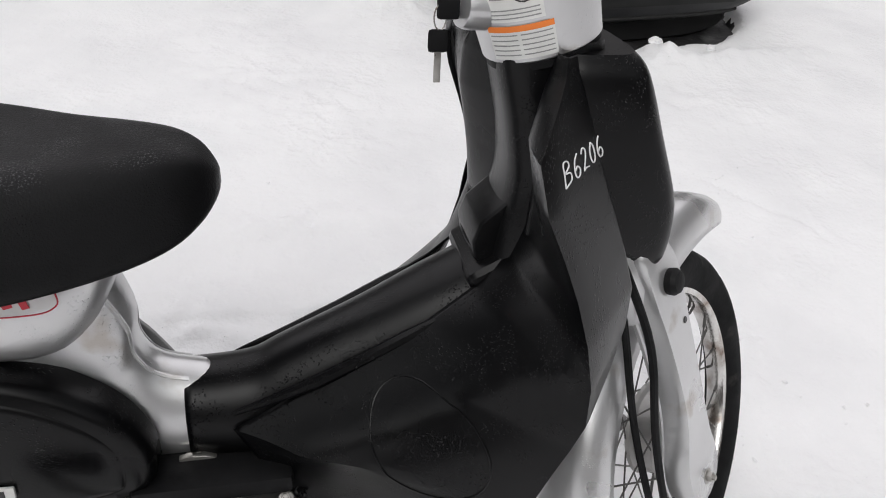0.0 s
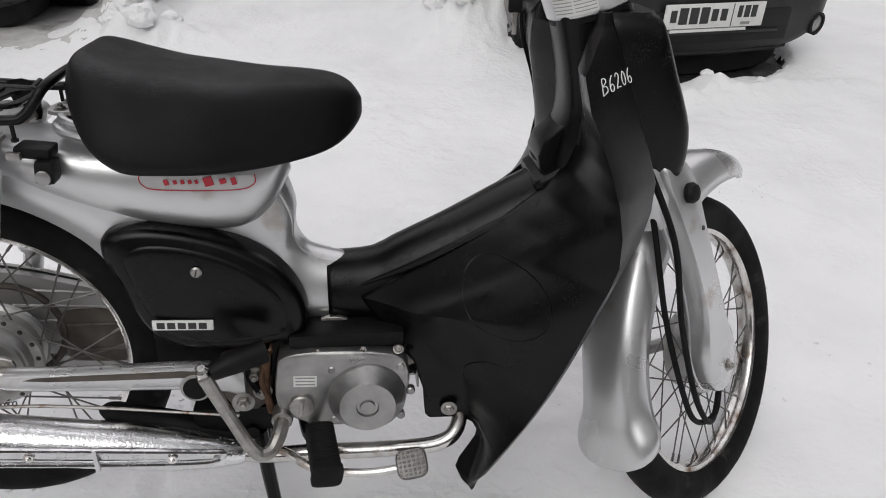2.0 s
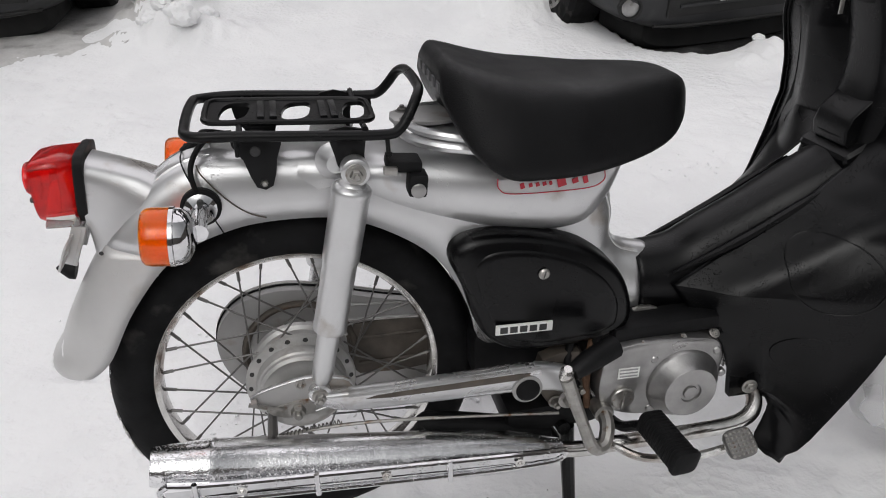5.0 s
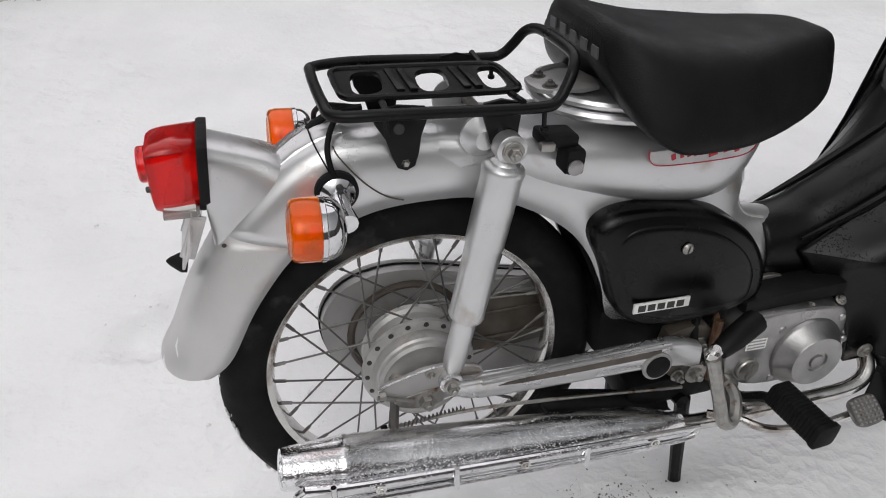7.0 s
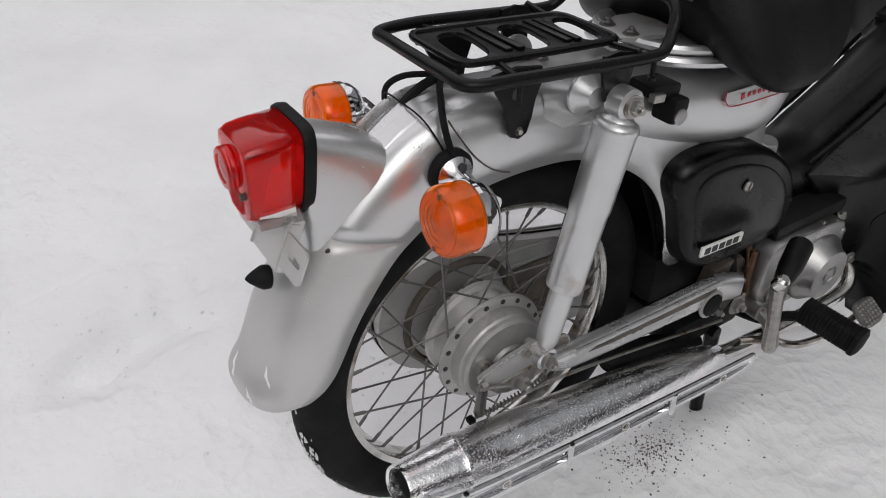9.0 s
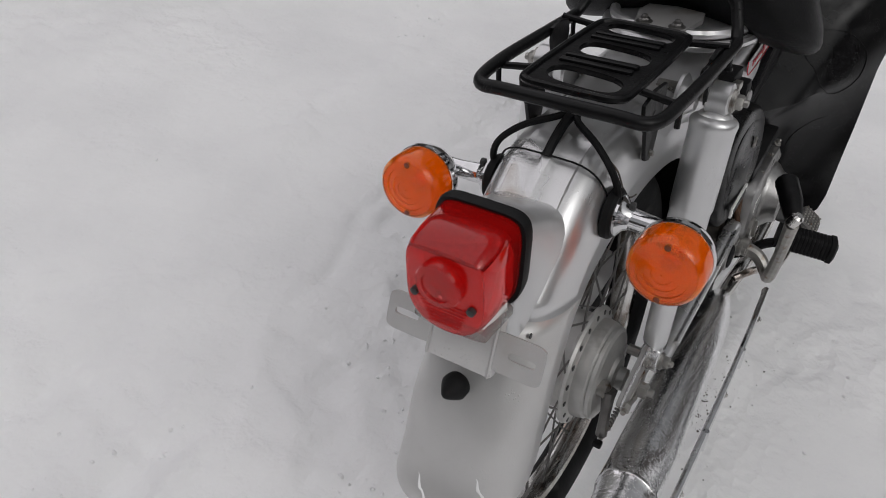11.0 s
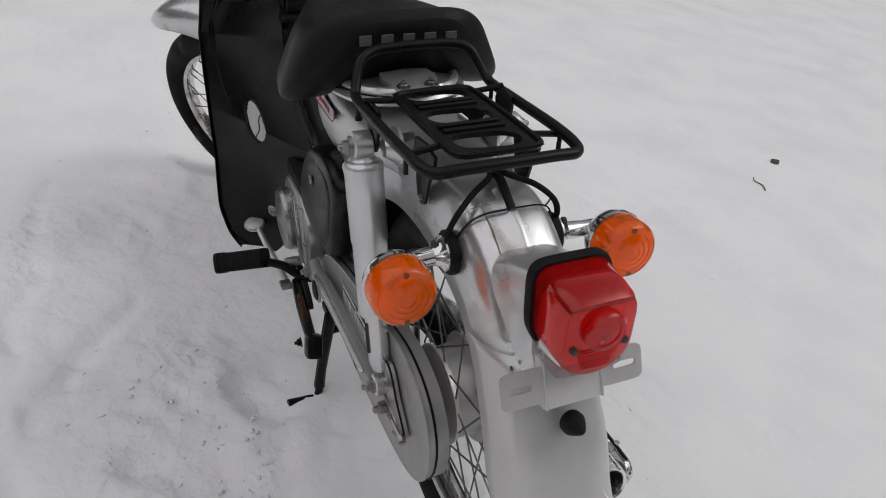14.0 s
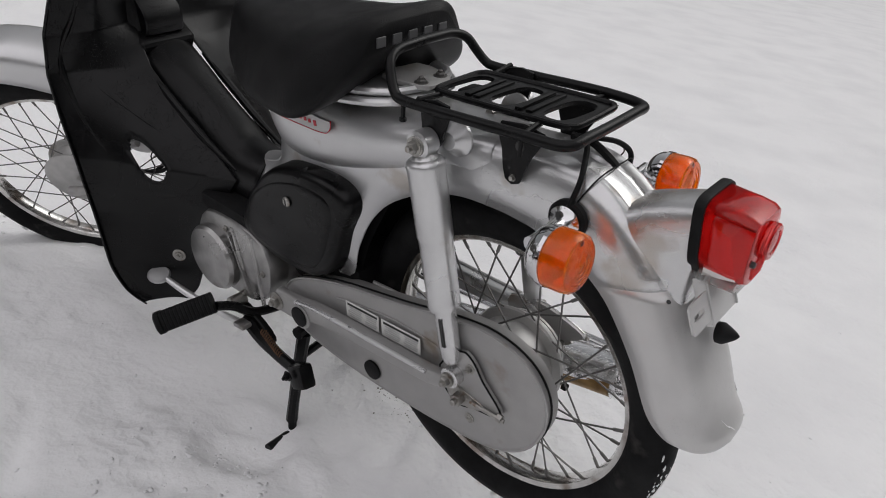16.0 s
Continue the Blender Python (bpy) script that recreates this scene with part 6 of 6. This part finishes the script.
card = part("notice_sticker", wrap(212, 262, 0.042, 0.085, 0.0005), WHITE, bar, "white sticker with a printed diagram")
for i in range(3):
    part("print", wrap(215, 259, 0.045 + 0.004 * i, 0.0462 + 0.004 * i, 0.0009), PRINT, card)
part("diagram", tube([on_cover(248 + 10 * math.cos(t), 0.070 + 0.010 * math.sin(t), 0.001) for t in (2 * math.pi * i / 16 for i in range(16))], 0.0008, 5, 1, True), INK, card)
part("diagram", wrap(218, 232, 0.064, 0.078, 0.0009), PRINT, card)
sw = Vector((0.868, -0.020, 0.902))
part("key_switch", lathe([(0.022, -0.03), (0.022, 0.012), (0.020, 0.018), (0.010, 0.019)], sw, (-0.95, -0.25, 0.1), 24), SILVER, bar)
key = part("key", box(sw + Vector((-0.030, -0.008, 0.003)), (0.022, 0.010, 0.026), 0.004), BLACK_MATT, bar, "ignition key with a spare key hanging from its ring")
part("key_ring", tube([sw + Vector((-0.038 + 0.006 * math.cos(t), -0.010, -0.008 + 0.012 * math.sin(t))) for t in (2 * math.pi * i / 16 for i in range(16))], 0.0008, 6, 1, True), STEEL, key)
part("spare_key_head", box(sw + Vector((-0.039, -0.010, -0.030)), (0.020, 0.006, 0.022), 0.004), BLACK_MATT, key)
part("spare_key_blade", box(sw + Vector((-0.039, -0.010, -0.055)), (0.007, 0.002, 0.032), 0.0007), STEEL, key)


# ---- parked cars ----
def car_wheel(name, centre, axis, r, parent):
    tyre = part(name, lathe([(r * 0.60, -0.09), (r * 0.70, -0.10), (r * 0.92, -0.10), (r, -0.075), (r, 0.075), (r * 0.92, 0.10), (r * 0.70, 0.10), (r * 0.60, 0.09)], centre, axis, 48, caps=False), TYRE, parent, "worn black car tyre")
    part("wheel_cover", lathe([(r * 0.64, 0.060), (r * 0.63, 0.088), (r * 0.58, 0.092), (r * 0.40, 0.070), (r * 0.20, 0.085), (0.01, 0.088)], centre, axis, 40, caps=False), ALLOY, tyre, "grey plastic wheel cover with slots")
    ax = Vector(axis).normalized()
    side = ax.cross(Vector((0, 0, 1))).normalized()
    for i in range(14):
        a = 2 * math.pi * i / 14
        p = Vector(centre) + ax * 0.082 + r * 0.50 * (math.cos(a) * side + math.sin(a) * Vector((0, 0, 1)))
        part("slot", lathe([(0.014, 0.0), (0.012, 0.004)], p, axis, 10), INK, tyre)
    return tyre


def build_car(name, m, label, plate):
    """A small parked car about its front bumper's middle at ground height; it faces -y."""
    car = new(name)
    car.matrix_world = m
    tagged(car, label, "car")

    def ring(y, w, lo, hi, sq=0.3):
        return [(w * spow(math.cos(a), sq), y, (lo + hi) / 2 + (hi - lo) / 2 * spow(math.sin(a), sq)) for a in (2 * math.pi * i / 48 for i in range(48))]
    body = part("body", loft([ring(0.06, 0.60, 0.50, 0.74), ring(0.10, 0.68, 0.42, 0.84), ring(0.25, 0.725, 0.30, 0.92), ring(0.80, 0.735, 0.26, 1.02), ring(1.15, 0.735, 0.26, 1.06), ring(2.9, 0.735, 0.26, 1.06), ring(3.25, 0.70, 0.30, 1.02), ring(3.35, 0.6, 0.4, 0.9)]), CAR_PAINT, car)
    part("cabin", loft([ring(1.05, 0.62, 0.95, 1.04), ring(1.55, 0.60, 0.95, 1.55), ring(2.0, 0.60, 0.95, 1.62), ring(3.0, 0.60, 0.95, 1.60), ring(3.3, 0.56, 0.95, 1.15)]), CAR_PAINT, car)
    part("windscreen", loft([[(x, 1.06 + 0.45 * k - 0.012, 1.06 + 0.44 * k) for x in (-0.52 + 0.04 * k, 0.52 - 0.04 * k)] for k in (0, 1)], closed=False, caps=False), INK, car)
    def bowl(y, w, lo, hi):
        out = []
        mid = lo + 0.62 * (hi - lo)
        for i in range(56):
            a = 2 * math.pi * i / 56
            u, v = math.cos(a), math.sin(a)
            out.append((w * spow(u, 0.35 if v > 0 else 0.62), y, mid + (hi - mid) * spow(v, 0.35) if v > 0 else mid + (mid - lo) * spow(v, 0.72)))
        return out
    bumper = part("bumper", loft([bowl(0.00, 0.60, 0.17, 0.45), bowl(0.012, 0.645, 0.145, 0.475), bowl(0.05, 0.695, 0.125, 0.50), bowl(0.17, 0.725, 0.115, 0.52), bowl(0.42, 0.735, 0.115, 0.52)]), CAR_BLACK, car, "dark plastic front bumper")
    # black panel reaches the ground to stand in for shadow below the bumper
    part("splash_panel_and_shade", loft([bowl(0.10, 0.50, 0.02, 0.17), bowl(0.13, 0.54, 0.0, 0.18), bowl(0.40, 0.56, -0.02, 0.18)]), UNDER, car)
    part("intake", box((0, 0.002, 0.285), (0.92, 0.03, 0.15), 0.012), UNDER, bumper)
    part("intake_bar", box((0, -0.012, 0.262), (0.80, 0.02, 0.018), 0.006), CAR_BLACK, bumper)
    part("lip", tube([(-0.50, 0.03, 0.168), (-0.3, 0.005, 0.160), (0.3, 0.005, 0.160), (0.50, 0.03, 0.168)], 0.010, 8), UNDER, bumper)
    for s in (-1, 1):
        fog = part("fog_lamp", lathe([(0.052, -0.03), (0.055, 0.012), (0.045, 0.014), (0.04, 0.0), (0.005, -0.004)], (s * 0.645, 0.022, 0.268), (s * 0.35, -1, 0), 28), UNDER, bumper, "round dark fog lamp")
        part("lamp_glass", lathe([(0.040, 0.002), (0.02, 0.008), (0.004, 0.009)], (s * 0.645, 0.020, 0.268), (s * 0.35, -1, 0), 24), ALLOY, fog)
        part("headlamp", box((s * 0.52, 0.085, 0.70), (0.24, 0.06, 0.13), 0.03, (0, 0, s * 14)), CLEAR, car)
        for y in (0.62, 2.72):
            car_wheel("wheel", (s * 0.66, y, 0.29), (s, 0, 0), 0.29, car)
    part("grille", box((0, 0.075, 0.66), (0.62, 0.04, 0.10), 0.01), UNDER, car)
    part("underside", box((0, 1.5, 0.19), (1.15, 2.6, 0.10), 0.03), UNDER, car)
    if plate:
        pl = part("number_plate", box((0.03, -0.030, 0.345), (0.52, 0.010, 0.112), 0.004), WHITE, car, "white number plate with dark bars")
        for x, w, h in ((-0.215, 0.032, 0.055), (-0.165, 0.045, 0.075), (-0.110, 0.045, 0.075), (-0.055, 0.045, 0.075), (-0.003, 0.034, 0.055), (0.045, 0.034, 0.055), (0.128, 0.024, 0.055), (0.165, 0.030, 0.055), (0.202, 0.030, 0.055)):
            part("plate_mark", box((x + 0.03, -0.0362, 0.348 + (0.012 if x > 0.1 else 0)), (w, 0.002, h), 0.001, (0, 0, 0), 1), INK, pl)
        part("plate_mark", box((0.195, -0.0362, 0.306), (0.05, 0.002, 0.014), 0.001, (0, 0, 0), 1), PRINT, pl)
        part("plate_line", box((0.12, -0.0362, 0.345), (0.004, 0.002, 0.104), 0.0005, (0, 0, 0), 1), INK, pl)
        part("plate_holder", box((0.01, -0.028, 0.278), (0.40, 0.012, 0.014), 0.003), WHITE, pl)
    return car


build_car("parked_car", pose(2.08, 2.43, -0.07, 0, 0, 12), "dark grey small car parked with its bumper over the snow", True)
build_car("dark_car", pose(-1.72, 2.75, -0.02, 0, 0, 6), "dark car parked on trodden snow", False)
trod = part("trodden_snow", loft([[(x, y, ground_height(x, y) + 0.006 - 0.045 * ease(0.5 + 2.2 * (2.50 - y - 0.25 * (x + 1.0) * -1 + 0.22 * noise.noise((x * 4, y * 4, 1.1)) + 0.10 * noise.noise((x * 15, y * 15, 1.7)) + 0.05 * noise.noise((x * 38, y * 38, 2.7)))) - 0.05 * ease((abs(x + 2.15) - 1.2 + 0.3 * noise.noise((x * 3, y * 3, 2.2))) / 0.12) - 0.05 * ease((y - 4.1) / 0.2)) for x in np.linspace(-3.6, -0.75, 190)] for y in np.linspace(2.25, 4.4, 140)], closed=False, caps=False), DIRTY_SNOW, None, "grey trodden snow beside the dark car")
tagged(trod, "grey trodden snow beside the dark car", "snow", kind="structure")


# dark sheet for bare ground, with the car's shadow put into its colour
bare = part("bare_shaded_ground", loft([[(x, y, ground_height(x, y) + (0.012 if under_car(x, y) > 0.6 else -0.03)) for x in np.linspace(1.25, 3.0, 90)] for y in np.linspace(2.1, 4.2, 90)], closed=False, caps=False), SHADED_ASPHALT, None)
tagged(bare, "bare ground under the parked car, coloured dark for the car's shadow too", "bare ground", kind="structure")

# ---- loose bits on the snow ----
def scatter(name, mat, spots, lo, hi, seed, label, category, flat=0.6):
    """Small lumps lying on the snow round the places (x, y, spread, count)."""
    rnd = random.Random(seed)
    verts, faces = [], []
    base = bmesh.new()
    bmesh.ops.create_icosphere(base, subdivisions=1, radius=1)
    vs, fs = [v.co.copy() for v in base.verts], [[v.index for v in f.verts] for f in base.faces]
    base.free()
    for x0, y0, sx, sy, count in spots:
        for i in range(count):
            x, y, q, turn = rnd.gauss(x0, sx), rnd.gauss(y0, sy), lo * (hi / lo) ** (rnd.random() ** 2.2), rnd.uniform(0, 6.3)
            z = ground_height(x, y)
            k = len(verts)
            a, b, c = q * rnd.uniform(0.8, 1.6), q * rnd.uniform(0.6, 1.1), q * flat
            for v in vs:
                w = v * rnd.uniform(0.7, 1.25)
                verts.append((x + a * w.x * math.cos(turn) - b * w.y * math.sin(turn), y + a * w.x * math.sin(turn) + b * w.y * math.cos(turn), z + c * (w.z + 0.3)))
            faces += [[k + i for i in f] for f in fs]
    me = bpy.data.meshes.new(name)
    me.from_pydata(verts, [], faces)
    me.polygons.foreach_set("use_smooth", [True] * len(faces))
    me.materials.append(mat)
    return tagged(new(name, me), label, category, kind="stuff")


def snow_clod(x, y, r, seed):
    """A broken lump of ploughed snow."""
    bm = bmesh.new()
    bmesh.ops.create_icosphere(bm, subdivisions=4, radius=r)
    for v in bm.verts:
        n = v.co.normalized()
        k = 1 + 0.35 * noise.noise(n * 1.6 + Vector((seed, 0, 0))) + 0.14 * noise.noise(n * 5 + Vector((0, seed, 0))) + 0.05 * noise.noise(n * 14 + Vector((0, 0, seed)))
        v.co = n * r * k
        v.co.z *= 0.8
    bm.transform(pose(x, y, ground_height(x, y) + 0.35 * r, 0, 0, 57 * seed))
    tagged(part("snow_clod", bm, SNOW, None), "broken white lump of ploughed snow", "snow clod", "clods on the ploughed bank")


for i, (x, y, r) in enumerate(((-0.74, 2.80, 0.065), (-0.58, 2.72, 0.075), (-0.66, 2.86, 0.085), (-0.80, 3.02, 0.09), (-0.62, 3.08, 0.08), (-0.70, 3.25, 0.11), (-0.50, 2.95, 0.05), (2.09, 2.28, 0.030), (2.36, 2.30, 0.02), (1.00, 2.9, 0.07), (0.86, 3.0, 0.06))):
    snow_clod(x, y, r, i + 1)
scatter("snow_crumbs", SNOW, ((0.30, 0.40, 0.22, 0.08, 110), (0.36, 0.26, 0.14, 0.05, 140), (-0.42, 0.52, 0.12, 0.08, 80), (0.12, 0.22, 0.20, 0.03, 160), (0.48, 0.60, 0.16, 0.05, 25), (0.6, -0.5, 0.5, 0.12, 40), (1.3, 1.2, 0.12, 0.05, 60), (1.4, 0.34, 0.25, 0.08, 70),
                               (2.02, 2.2, 0.25, 0.06, 60), (0.9, 3.0, 0.35, 0.25, 90), (-0.7, 3.1, 0.2, 0.25, 60), (0.5, -0.9, 0.9, 0.4, 40), (0.3, 0.9, 0.7, 0.3, 40)), 0.0016, 0.006, 21, "loose crumbs of trodden snow", "snow crumbs", 0.4)
scatter("grit", GRIT, ((0.30, -0.150, 0.040, 0.022, 700), (0.33, -0.16, 0.08, 0.04, 380), (0.54, -0.25, 0.05, 0.04, 20), (1.89, 1.26, 0.10, 0.05, 40), (2.05, -1.2, 0.10, 0.04, 14)), 0.0004, 0.0024, 8, "dark grit scattered over the snow", "grit")
stone = part("stone", box((1.54, -2.13, ground_height(1.54, -2.13) + 0.006), (0.034, 0.026, 0.022), 0.007, (10, 14, 30)), GRIT)
tagged(stone, "small dark stone lying on the snow", "stone")
twig = part("twig", tube([(x, y, ground_height(x, y) + 0.003) for x, y in ((1.29, -1.87), (1.33, -1.89), (1.37, -1.88), (1.40, -1.90))], [0.003, 0.0025, 0.002, 0.001], 6, 3), GRIT)
tagged(twig, "thin dry twig lying on the snow", "twig")
